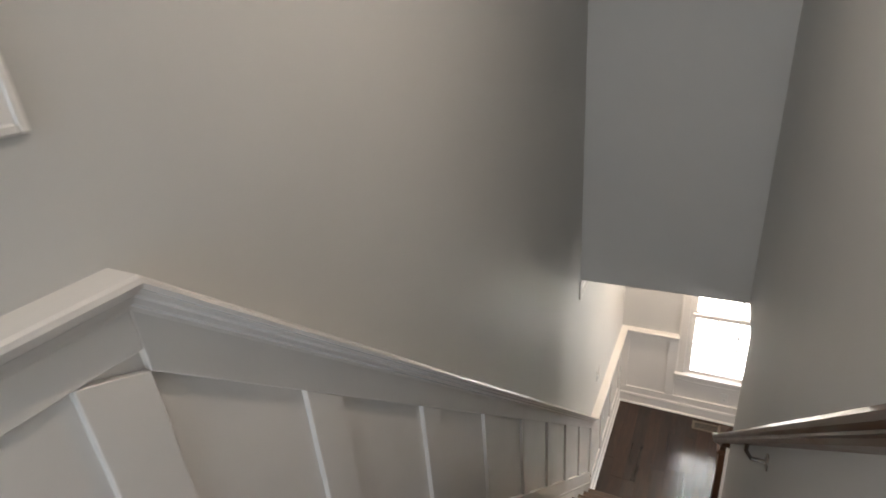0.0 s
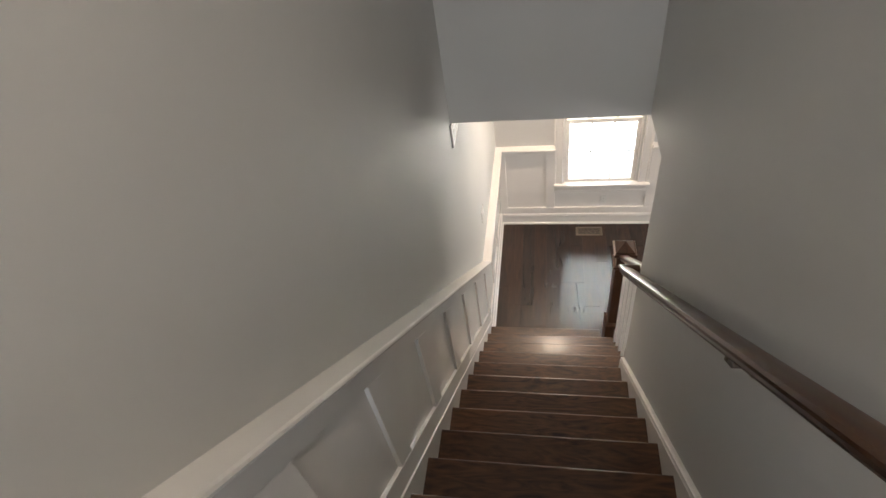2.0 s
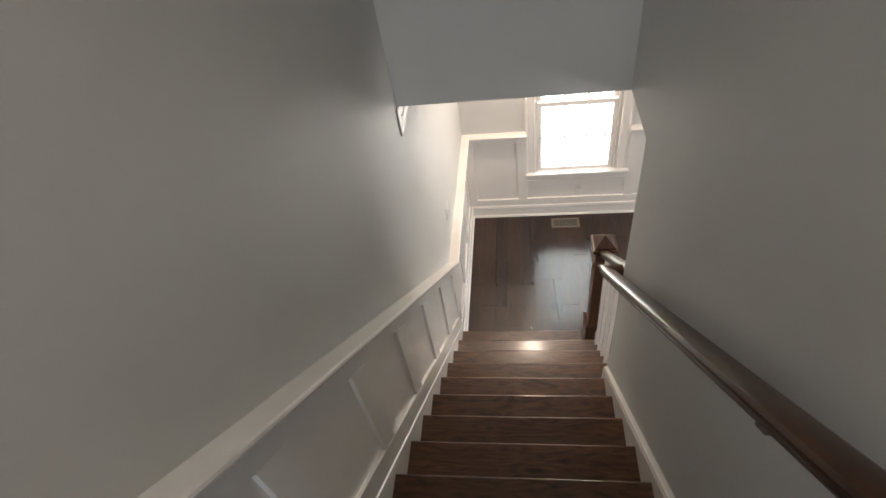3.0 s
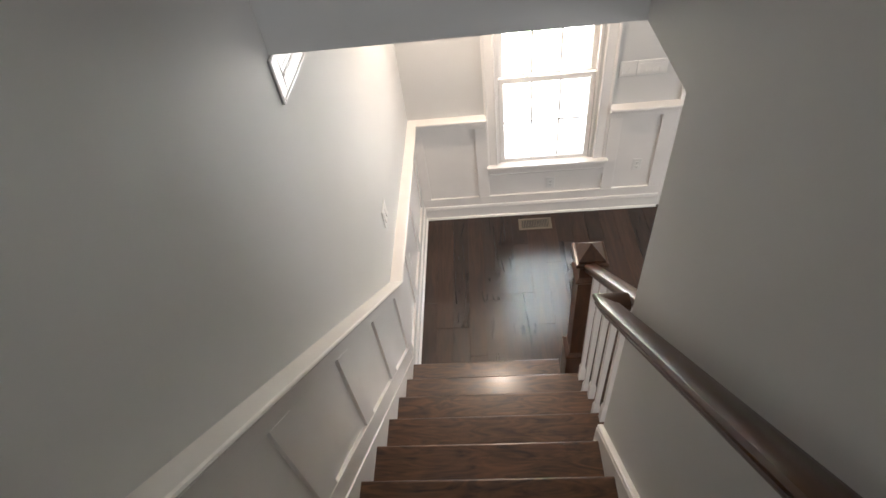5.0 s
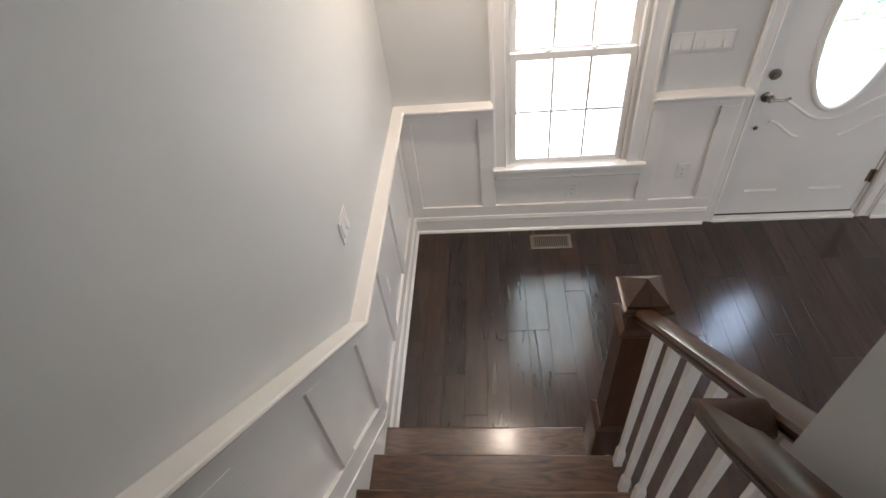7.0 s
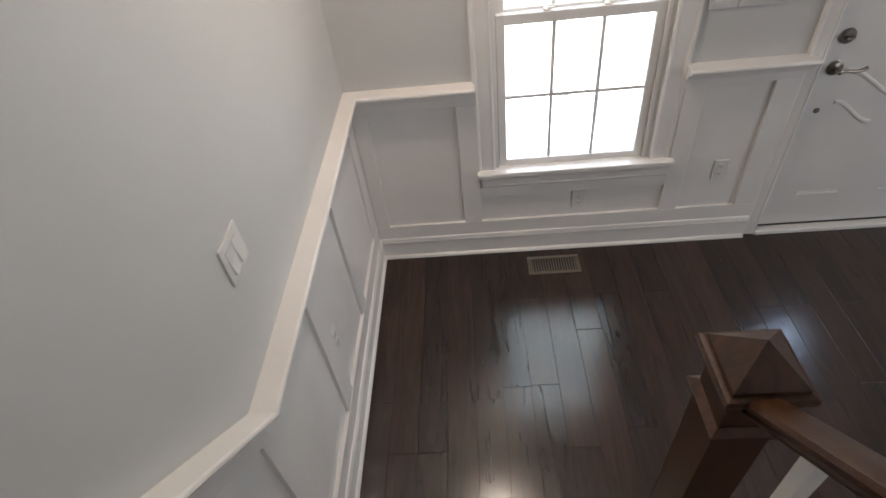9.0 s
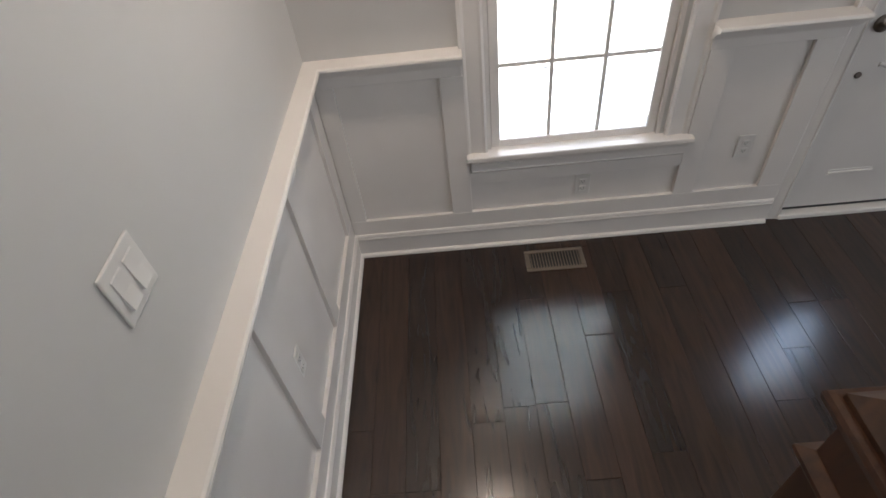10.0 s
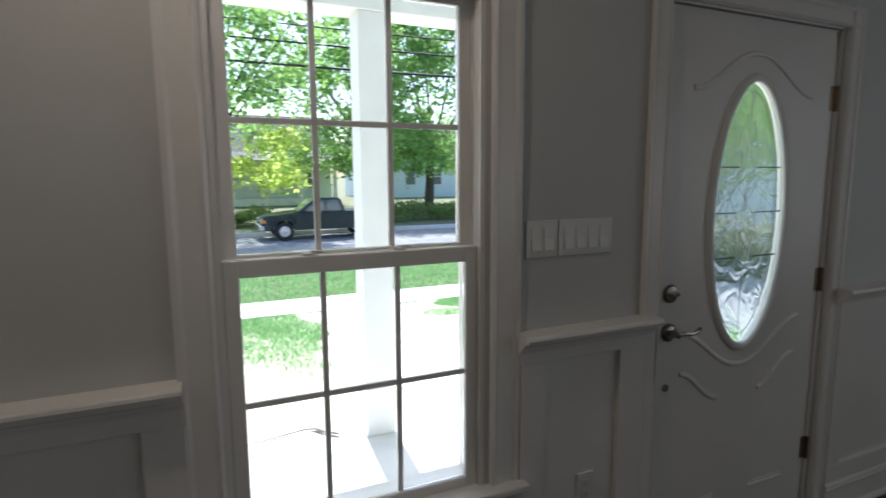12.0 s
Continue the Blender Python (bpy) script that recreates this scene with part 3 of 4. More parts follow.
for z in (1.19, 1.36, 1.53):
    half = (OA - 0.006) * math.sqrt(1 - ((z - OZ) / OB) ** 2)
    came([(OX - half, z), (OX - half * 0.35, z), (OX - 0.05, z)], 0.0026)
    came([(OX + 0.05, z), (OX + half * 0.35, z), (OX + half, z)], 0.0026)
came([(OX, 0.86), (OX, 1.0), (OX, 1.14)])
came([(OX, 1.60), (OX, 1.72), (OX, 1.835)])
came([(p[0], p[2]) for p in oval(0.165, 0.46, 0)] + [(OX + 0.165, OZ)], 0.002)
for sgn in (-1, 1):
    came([(OX, 1.14), (OX + sgn * 0.03, 1.19), (OX + sgn * 0.055, 1.27), (OX + sgn * 0.05, 1.34), (OX + sgn * 0.02, 1.38), (OX, 1.40)])
    came([(OX, 1.22), (OX + sgn * 0.022, 1.27), (OX + sgn * 0.025, 1.32), (OX, 1.36)])
    came([(OX, 1.40), (OX + sgn * 0.04, 1.45), (OX + sgn * 0.035, 1.53), (OX, 1.60)])
    came([(OX + sgn * 0.05, 1.34), (OX + sgn * 0.09, 1.42), (OX + sgn * 0.14, 1.50)])
    came([(OX + sgn * 0.03, 1.19), (OX + sgn * 0.08, 1.13), (OX + sgn * 0.13, 1.10)])
    came([(OX + sgn * 0.02, 1.56), (OX + sgn * 0.05, 1.62), (OX + sgn * 0.02, 1.70)])
hw = 2.172
bolt = part("deadbolt", lathe([(0.033, DY0), (0.033, DY0 - 0.006), (0.028, DY0 - 0.011), (0.012, DY0 - 0.013)], "y", 24, (hw, 0, 1.085)), NICKEL, slab)
part("thumb_turn", box(hw - 0.018, hw + 0.018, DY0 - 0.032, DY0 - 0.010, 1.080, 1.090, 0.003), NICKEL, bolt)
lev = part("lever_handle", lathe([(0.033, DY0), (0.033, DY0 - 0.007), (0.024, DY0 - 0.013), (0.012, DY0 - 0.016), (0.011, DY0 - 0.052), (0.004, DY0 - 0.056)], "y", 24, (hw, 0, 0.944)), NICKEL, slab)
part("lever", tube([(hw - 0.008, DY0 - 0.047, 0.944), (hw + 0.03, DY0 - 0.048, 0.948), (hw + 0.065, DY0 - 0.048, 0.942), (hw + 0.095, DY0 - 0.046, 0.946), (hw + 0.112, DY0 - 0.044, 0.955)], 0.008, 8), NICKEL, lev)
part("bore_plug", lathe([(0.014, DY0), (0.014, DY0 - 0.003), (0.008, DY0 - 0.004)], "y", 16, (hw, 0, 0.735)), NICKEL, slab)
for z in (0.33, 1.07, 1.80):
    hg = part("hinge", lathe([(0.008, -0.05), (0.008, 0.05)], "z", 10, (DX1 + 0.006, DY0 - 0.006, z)), HINGE, door)
    part("hinge_leaf", box(DX1 - 0.026, DX1 + 0.002, DY0 - 0.002, DY0 + 0.001, z - 0.048, z + 0.048), HINGE, hg)
for x0, x1 in ((DOORWAY[0] - 0.002, DX0 - 0.003), (DX1 + 0.003, DOORWAY[1] + 0.002)):
    part("door_jamb", box(x0, x1, 0.0, 0.148, 0.0, DOORWAY[3]), TRIM, door)
part("door_jamb", box(DX0 - 0.003, DX1 + 0.003, 0.0, 0.148, DZ1 + 0.004, DOORWAY[3]), TRIM, door)
part("door_stop", box(DX0 - 0.003, DX1 + 0.003, DY1 + 0.002, DY1 + 0.02, DZ1 - 0.012, DZ1 + 0.004), SUBFLOOR, door)
part("threshold", box(DOORWAY[0], DOORWAY[1], -0.03, 0.15, -0.008, 0.022, 0.005), TRIM, door)
part("sweep_seal", box(DX0, DX1, DY0 + 0.004, DY1 - 0.004, 0.022, 0.040), DARKSLOT, door)
DCASE = [(d * 0.78, h) for d, h in CASE]
part("casing", prism([(2.095 - d, -h) for d, h in DCASE], "z", 0.0, 2.15), TRIM, door)
part("casing", prism([(3.028 + d, -h) for d, h in [(d * 1.1, h) for d, h in DCASE]], "z", 0.0, 2.15), TRIM, door)
part("casing", prism([(-h, 2.07 + d) for d, h in DCASE], "x", 2.022, 3.108), TRIM, door)


# ---- switches and outlets ----
def on_left(y, z, x):
    return Matrix(((0, 0, 1, x), (1, 0, 0, y), (0, 1, 0, z), (0, 0, 0, 1)))


def on_front(x, z, y):
    return Matrix(((1, 0, 0, x), (0, 0, -1, y), (0, 1, 0, z), (0, 0, 0, 1)))


def plate(name, label, gangs, m, rocker=True):
    """Local x along the wall, y up, z out of the wall."""
    w = 0.070 + 0.046 * (gangs - 1)
    root = thing(name, label, "switch" if rocker else "outlet")
    root.matrix_world = m
    part("cover_plate", box(-w / 2, w / 2, -0.057, 0.057, 0, 0.006, 0.003, 2), PLASTIC, root)
    for g in range(gangs):
        c = (g - (gangs - 1) / 2) * 0.046
        if rocker:
            part("frame_gap", box(c - 0.0175, c + 0.0175, -0.0345, 0.0345, 0.006, 0.0068), GAP, root)
            rk = part("rocker", prism([(-0.033, 0.0065), (0.033, 0.0065), (0.033, 0.0075), (0.0, 0.0085), (-0.033, 0.0135)], "x", c - 0.0165, c + 0.0165), PLASTIC, root)
        else:
            for s in (-0.02, 0.02):
                f = part("receptacle", box(c - 0.016, c + 0.016, s - 0.014, s + 0.014, 0.006, 0.0085, 0.002), PLASTIC, root)
                for d in (-0.006, 0.006):
                    part("slot", box(c + d - 0.001, c + d + 0.001, s - 0.003, s + 0.006, 0.0085, 0.0089), DARKSLOT, f)
                part("slot", box(c - 0.002, c + 0.002, s - 0.010, s - 0.006, 0.0085, 0.0089), DARKSLOT, f)
    return root


plate("light_switch", "white double rocker switch on the gray stair wall", 2, on_left(-1.350, 1.328, 0.009))
plate("light_switch", "white double rocker switch beside the front door", 2, on_front(1.615, 1.310, 0.0))
plate("light_switch", "white wide multi-rocker switch beside the front door", 4, on_front(1.782, 1.310, 0.0))
plate("wall_outlet", "white outlet in the wainscot panel along the foyer wall", 1, on_left(-1.0, 0.535, FACE), False)
plate("wall_outlet", "white outlet in the panel under the window", 1, on_front(1.113, 0.325, -FACE), False)
plate("wall_outlet", "white outlet in the panel beside the front door", 1, on_front(1.800, 0.455, -FACE), False)

# floor register
reg = thing("floor_register", "beige metal floor register set in dark planks", "vent", (0.978, -0.166, 0.0))
for a in (((-0.140, 0.140), (-0.068, -0.048)), ((-0.140, 0.140), (0.048, 0.068)), ((-0.140, -0.118), (-0.048, 0.048)), ((0.118, 0.140), (-0.048, 0.048))):
    part("register_frame", box(a[0][0], a[0][1], a[1][0], a[1][1], 0.0, 0.006, 0.002), BEIGE, reg)
part("duct_shadow", box(-0.118, 0.118, -0.048, 0.048, -0.004, 0.001), DARKSLOT, reg)
for k in range(17):
    x = -0.112 + 0.014 * k
    part("louver", box(x - 0.0022, x + 0.0022, -0.047, 0.047, 0.001, 0.0045), BEIGE, reg)

# ceiling downlights
LENS = bpy.data.materials.new("lamp_lens")
LENS.use_nodes = True
LENS.node_tree.nodes["Principled BSDF"].inputs["Emission Color"].default_value = (*WARM, 1)
LENS.node_tree.nodes["Principled BSDF"].inputs["Emission Strength"].default_value = 20
for x, y, z in (FOYER_LAMP, UPPER_LAMP):
    dl = thing("recessed_downlight", "small round recessed ceiling light giving warm light", "ceiling light", (x, y, z + 0.01), "ceiling downlights")
    part("trim_ring", tube([(0.07 * math.cos(2 * math.pi * k / 28), 0.07 * math.sin(2 * math.pi * k / 28), -0.004) for k in range(28)], 0.012, 8, 0.6, (0, 0, 1), True), TRIM, dl)
    part("lens", lathe([(0.058, 0.0), (0.058, -0.004)], "z", 28), LENS, dl)

# ---- stairs ----
stairs = thing("staircase", "dark stained oak stairs with glossy worn treads", "stairs", kind="structure")
for k in range(1, 15):
    y = FIRST - (k - 1) * GO
    z = k * RISE
    x1 = 0.985 if k == 1 else 1.118 if k <= 4 else RIGHT - 0.0255
    bm = bmesh.new()
    add_box(bm, 0.0228, x1, y - GO - 0.012, y, z - 0.028, z)
    es = [e for e in bm.edges if all(abs(v.co.y - y) < 1e-6 for v in e.verts) and abs(e.verts[0].co.z - e.verts[1].co.z) < 1e-6]
    if 1 < k <= 4:
        es += [e for e in bm.edges if all(abs(v.co.x - x1) < 1e-6 for v in e.verts) and abs(e.verts[0].co.z - e.verts[1].co.z) < 1e-6]
    bmesh.ops.bevel(bm, geom=es, offset=0.010, segments=3, affect="EDGES", profile=0.5)
    part("tread", bm, TREAD, stairs)
    part("riser", box(0.0228, min(x1, RIGHT - 0.0255) if k > 4 else (0.985 if k == 1 else 1.073), y - 0.042, y - 0.024, z - RISE, z - 0.028), TREAD, stairs)
part("riser", box(0.0228, RIGHT - 0.0255, TOP_NOSE - 0.042, TOP_NOSE - 0.024, LANDING - RISE, LANDING - 0.028), TREAD, stairs)
part("landing_nosing", box(0.0228, RIGHT - 0.001, TOP_NOSE - 0.10, TOP_NOSE, LANDING - 0.028, LANDING + 0.003, 0.008, 2), TREAD, stairs)
# closed white side under the open steps
pts = [(FIRST - 0.03, 0.0)]
for k in range(1, 5):
    y = FIRST - 0.03 - (k - 1) * GO
    pts += [(y, k * RISE - 0.03), (y - GO, k * RISE - 0.03)]
pts += [(WALL_END, 4 * RISE - 0.03), (WALL_END, 0.0)]
pts = [p for p in pts if p[0] >= WALL_END]
part("stringer", prism(pts, "x", 1.073, 1.098), TRIM, stairs)
rs = thing("skirt_right", "white skirt board along the stair wall", "trim", kind="structure")
S0, S1 = TOP_NOSE, WALL_END + 0.01
part("skirt_board", prism([(S0, nose(S0) - 0.35), (S1, nose(S1) - 0.30), (S1, nose(S1) + 0.055), (S0, nose(S0) + 0.055)], "x", RIGHT - 0.025, RIGHT - 0.001), TRIM, rs)
part("skirt_cap", sweep([(0.0, 0.0), (0.016, 0.0), (0.022, -0.006), (0.021, -0.016), (0.024, -0.030), (0.0, -0.034)], [(RIGHT, S0, nose(S0) + 0.085, -1, 0), (RIGHT, S1, nose(S1) + 0.085, -1, 0)]), TRIM, rs)

# newel post
nw = thing("newel_post", "dark stained square newel post with pyramid cap", "newel post", (1.083, -1.680, 0.0))


def square(name, steps, parent):
    """A square turned-up shape. steps: (half width, height)."""
    bm = bmesh.new()
    rings = [[bm.verts.new((sx * w, sy * w, z)) for sx, sy in ((-1, -1), (1, -1), (1, 1), (-1, 1))] for w, z in steps]
    for a, b in zip(rings, rings[1:]):
        for i in range(4):
            bm.faces.new((a[i], a[(i + 1) % 4], b[(i + 1) % 4], b[i]))
    bm.faces.new(rings[0]), bm.faces.new(rings[-1])
    return part(name, bm, RAILWOOD_Z, parent)


square("plinth", [(0.073, 0.0), (0.075, 0.003), (0.075, 0.397), (0.073, 0.400)], nw)
square("plinth_moulding", [(0.079, 0.398), (0.081, 0.404), (0.078, 0.416), (0.066, 0.428), (0.060, 0.434)], nw)
square("shaft", [(0.056, 0.430), (0.056, 1.105)], nw)
square("collar", [(0.058, 1.098), (0.066, 1.106), (0.072, 1.118), (0.072, 1.128), (0.064, 1.134), (0.056, 1.140)], nw)
square("neck", [(0.054, 1.138), (0.054, 1.228)], nw)
square("cap_moulding", [(0.056, 1.215), (0.060, 1.226), (0.070, 1.240), (0.079, 1.250), (0.081, 1.262), (0.078, 1.270), (0.070, 1.272)], nw)
square("pyramid_cap", [(0.066, 1.270), (0.066, 1.282), (0.059, 1.288), (0.001, 1.344)], nw)

# handrails
LOAF = [(-0.026, -0.056), (0.026, -0.056), (0.030, -0.046), (0.026, -0.039), (0.026, -0.033), (0.039, -0.026), (0.041, -0.014), (0.034, -0.003), (0.018, 0.003), (-0.018, 0.003), (-0.034, -0.003), (-0.041, -0.014), (-0.039, -0.026), (-0.026, -0.033), (-0.026, -0.039), (-0.030, -0.046)]
LOAF = [(d * 0.84, h) for d, h in LOAF]
RAIL_Y, RAIL_Z, RAIL_X, BAL_X = -2.415, 1.862, 0.957, 1.074


def rail_z(y):
    return RAIL_Z + (RAIL_Y - y) * RISE / GO


wr = thing("wall_handrail", "dark stained oak handrail along the gray stair wall", "handrail")
part("rail", sweep(LOAF, [(RAIL_X, -5.25, rail_z(-5.25), 1, 0), (RAIL_X, RAIL_Y - 0.06, rail_z(RAIL_Y - 0.06), 1, 0), (RAIL_X, RAIL_Y, RAIL_Z - 0.006, 1, -1), (BAL_X - 0.034, RAIL_Y, RAIL_Z - 0.008, 0, -1)]), RAILWOOD_Y, wr, smooth=True)
for y in (-3.78, -4.95):
    br = part("bracket", lathe([(0.030, RIGHT - 0.001), (0.030, RIGHT - 0.005), (0.014, RIGHT - 0.009)], "x", 16, (0, y, rail_z(y) - 0.115)), NICKEL, wr)
    part("bracket_arm", tube([(RIGHT - 0.006, y, rail_z(y) - 0.115), (RIGHT - 0.05, y, rail_z(y) - 0.115), (RAIL_X, y, rail_z(y) - 0.085), (RAIL_X, y, rail_z(y) - 0.060)], 0.007), NICKEL, br)
bal = thing("balustrade", "dark oak rail on white tapered balusters by the steps", "balustrade")
part("rail", sweep(LOAF, [(BAL_X, WALL_END, rail_z(WALL_END), 1, 0), (BAL_X, -1.742, rail_z(-1.742), 1, 0)]), RAILWOOD_Y, bal, smooth=True)
for k in range(6):
    y = FIRST - 0.262 - GO / 2 * k
    z0 = (2 + k // 2) * RISE
    zt = rail_z(y) - 0.058
    bm = bmesh.new()
    steps = [(0.016, z0), (0.016, z0 + 0.115), (0.0105, z0 + 0.150), (0.0125, zt - 0.25), (0.0145, zt - 0.05), (0.0145, zt + 0.012)]
    rings = [[bm.verts.new((BAL_X + sx * w, y + sy * w, z)) for sx, sy in ((-1, -1), (1, -1), (1, 1), (-1, 1))] for w, z in steps]
    for a, b in zip(rings, rings[1:]):
        for i in range(4):
            bm.faces.new((a[i], a[(i + 1) % 4], b[(i + 1) % 4], b[i]))
    bm.faces.new(rings[0]), bm.faces.new(rings[-1])
    part("baluster", bm, TRIM, bal, "white square tapered baluster")

# ---- outdoors ----
GRASS = material("lawn_grass", (0.16, 0.17, 0.09), 0.9, vary=0.3, scale=1.6, bump=0.8, bump_scale=40)
ASPHALT = material("asphalt", (0.24, 0.24, 0.25), 0.85, vary=0.25, scale=2, bump=0.5, bump_scale=60)
CONCRETE = material("pale_concrete", (0.70, 0.68, 0.63), 0.85, vary=0.12, scale=3, bump=0.3, bump_scale=90)
PORCH_WHITE = material("white_porch_paint", (0.80, 0.80, 0.78), 0.5, vary=0.03)
# blue cast of the window's floor reflection, put into the porch ceiling's colour
PORCH_BLUE = material("reflection_blue_porch", (0.68, 0.78, 0.84), 0.5, vary=0.03)
BARK = material("bark", (0.075, 0.058, 0.045), 0.9, vary=0.4, scale=9, bump=1.0, bump_scale=25)
SIDING = material("pale_green_siding", (0.74, 0.80, 0.68), 0.7, vary=0.06)
BLUESIDE = material("pale_blue_siding", (0.68, 0.76, 0.82), 0.7, vary=0.06)
ROOFING = material("gray_shingle", (0.12, 0.12, 0.125), 0.9, vary=0.3, scale=5)
CARPAINT = material("dark_green_car_paint", (0.010, 0.026, 0.030), 0.22, vary=0.1, spec=0.3)
RUBBER = material("tyre_rubber", (0.02, 0.02, 0.02), 0.8)
STEEL = material("bright_wheel_steel", (0.55, 0.55, 0.55), 0.3, metal=1.0)
AMBER = material("amber_lens", (0.8, 0.25, 0.03), 0.2)
CARGLASS = material("tinted_car_glass", (0.10, 0.14, 0.16), 0.06, vary=0.2, spec=0.8)
CABLE = material("black_cable", (0.03, 0.03, 0.035), 0.6)
BIN = material("black_plastic", (0.02, 0.02, 0.022), 0.5)


def leaf_material(name, colour, glow):
    m = bpy.data.materials.new(name)
    m.use_nodes = True
    n, l = m.node_tree.nodes, m.node_tree.links
    n.remove(n["Principled BSDF"])
    geo, ramp, dif, tra, mix = n.new("ShaderNodeNewGeometry"), n.new("ShaderNodeValToRGB"), n.new("ShaderNodeBsdfDiffuse"), n.new("ShaderNodeBsdfTranslucent"), n.new("ShaderNodeMixShader")
    ramp.color_ramp.elements[0].color = (*[c * 0.6 for c in colour], 1)
    ramp.color_ramp.elements[1].color = (*[c * 1.35 for c in colour], 1)
    l.new(geo.outputs["Random Per Island"], ramp.inputs["Fac"])
    l.new(ramp.outputs["Color"], dif.inputs["Color"])
    l.new(ramp.outputs["Color"], tra.inputs["Color"])
    mix.inputs[0].default_value = glow
    l.new(dif.outputs[0], mix.inputs[1])
    l.new(tra.outputs[0], mix.inputs[2])
    l.new(mix.outputs[0], n["Material Output"].inputs["Surface"])
    return m


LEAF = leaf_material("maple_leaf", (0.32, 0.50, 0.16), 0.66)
# sunlight on the low branches is put into this paler, yellower leaf colour
LEAF_LIT = leaf_material("sunlit_maple_leaf", (0.68, 0.80, 0.22), 0.72)
BLADE = leaf_material("grass_blade", (0.22, 0.42, 0.16), 0.6)
SHRUB = leaf_material("shrub_leaf", (0.24, 0.33, 0.10), 0.5)

PROFILE = [(-400.0, -0.5), (2.4, -0.5), (3.6, -0.56), (7.3, -0.68), (8.4, -0.70), (12.86, -0.78), (12.90, -0.97), (22.20, -0.97), (22.24, -0.80), (30.0, -0.45), (42.0, -0.25), (1500.0, 0.0)]


def ground_z(y):
    for (a, p), (b, q) in zip(PROFILE, PROFILE[1:]):
        if a <= y <= b:
            return p + (q - p) * (y - a) / (b - a)
    return 0.0


bm = bmesh.new()
rows = [[bm.verts.new((x, y, z)) for x in (-1200, -60, 60, 1200)] for y, z in PROFILE]
for a, b in zip(rows, rows[1:]):
    for i in range(3):
        bm.faces.new((a[i], a[i + 1], b[i + 1], b[i]))
tagged(part("ground", bm, GRASS), "green lawn running down to the street", "lawn", kind="structure")
tagged(part("road", box(-300, 300, 12.91, 22.19, -1.0, -0.945), ASPHALT), "gray asphalt residential street", "road", kind="structure")
for y in (12.80, 22.17):
    tagged(part("kerb", box(-300, 300, y, y + 0.13, -1.0, -0.765), CONCRETE), "pale concrete kerb along the street", "kerb", kind="structure")


def slope_slab(x0, x1, y0, y1, up=0.03):
    return prism([(y0, ground_z(y0) - 0.1), (y1, ground_z(y1) - 0.1), (y1, ground_z(y1) + up), (y0, ground_z(y0) + up)], "x", x0, x1)


walkway = thing("pavement", "pale concrete pavement and front walk across the lawn", "pavement", kind="structure")
for i in range(-8, 14):
    part("paving_slab", slope_slab(1.5 * i + 0.008, 1.5 * i + 1.492, 7.30, 8.42), CONCRETE, walkway)
for j in range(4):
    part("paving_slab", slope_slab(2.35, 3.45, 2.45 + 1.215 * j, 2.45 + 1.215 * j + 1.2, 0.034), CONCRETE, walkway)
SOIL = material("pale_dry_soil", (0.56, 0.50, 0.40), 0.95, vary=0.25, scale=2.2, bump=0.8, bump_scale=30)
tagged(part("bare_soil", slope_slab(-9.0, 14.0, 2.07, 7.29, 0.012), SOIL), "pale dry soil and straw of the front yard", "soil", kind="structure")

porch = thing("porch", "white front porch with square column and concrete floor", "porch", kind="structure")
part("porch_floor", box(-2.2, 5.6, 0.15, 2.06, -0.55, -0.15, 0.01), CONCRETE, porch)
part("porch_step", box(1.9, 3.4, 2.06, 2.40, -0.55, -0.33, 0.01), CONCRETE, porch)
part("porch_ceiling", box(-2.2, 5.6, 0.15, 2.30, 2.72, 2.80), PORCH_BLUE, porch, "porch ceiling coloured pale blue to tint the floor reflection")
part("porch_beam", box(-2.2, 5.6, 1.80, 2.02, 2.46, 2.72, 0.005), PORCH_WHITE, porch)
part("porch_roof", prism([(0.15, 2.80), (2.36, 2.80), (2.36, 2.88), (0.15, 3.45)], "x", -2.3, 5.7), ROOFING, porch)
for x in (-1.9, 1.655, 5.2):
    part("column", box(x - 0.095, x + 0.095, 1.815, 2.005, -0.15, 2.46, 0.004), PORCH_WHITE, porch)

# grass blades on the near lawn
rng = random.Random(4)


def blades(name, x0, x1, y0, y1, count, chance=None):
    vs, fs = [], []
    for _ in range(count):
        x, y = rng.uniform(x0, x1), rng.uniform(y0, y1)
        if chance and rng.random() > chance(x, y):
            continue
        z, h, a = ground_z(y) - 0.01, rng.uniform(0.03, 0.09), rng.uniform(0, 6.28)
        w, dx, dy = 0.008, rng.uniform(-0.05, 0.05), rng.uniform(-0.05, 0.05)
        k = len(vs)
        vs += [(x - w * math.cos(a), y - w * math.sin(a), z), (x + w * math.cos(a), y + w * math.sin(a), z), (x + dx, y + dy, z + h)]
        fs.append((k, k + 1, k + 2))
    me = bpy.data.meshes.new(name)
    me.from_pydata(vs, [], fs)
    me.materials.append(BLADE)
    tagged(new(name, me), "short green lawn grass with worn patches", "grass", kind="stuff")


def patch(x, y):
    """How likely grass is: thick towards the pavement, thinning out towards the porch and the walk."""
    edge = 2.02 + 0.16 * math.sin(2.3 * y) + 0.05 * math.sin(9 * y)
    low = 4.9 + 0.35 * math.sin(1.9 * x) + 0.12 * math.sin(7 * x)
    return (x < edge) * min(1.0, max(0.0, (y - low + 0.9) / 1.3)) * (0.75 + 0.25 * math.sin(5 * x + 3 * y))


def weeds(x, y):
    return 0.9 * (((x - 5.1) / 0.9) ** 2 + ((y - 6.9) / 0.45) ** 2 < 1) + 0.5 * (((x - 4.1) / 0.35) ** 2 + ((y - 6.3) / 0.25) ** 2 < 1)


blades("grass", -2.0, 2.3, 3.6, 7.28, 90000, patch)
blades("grass", 3.5, 6.2, 5.8, 7.28, 22000, weeds)
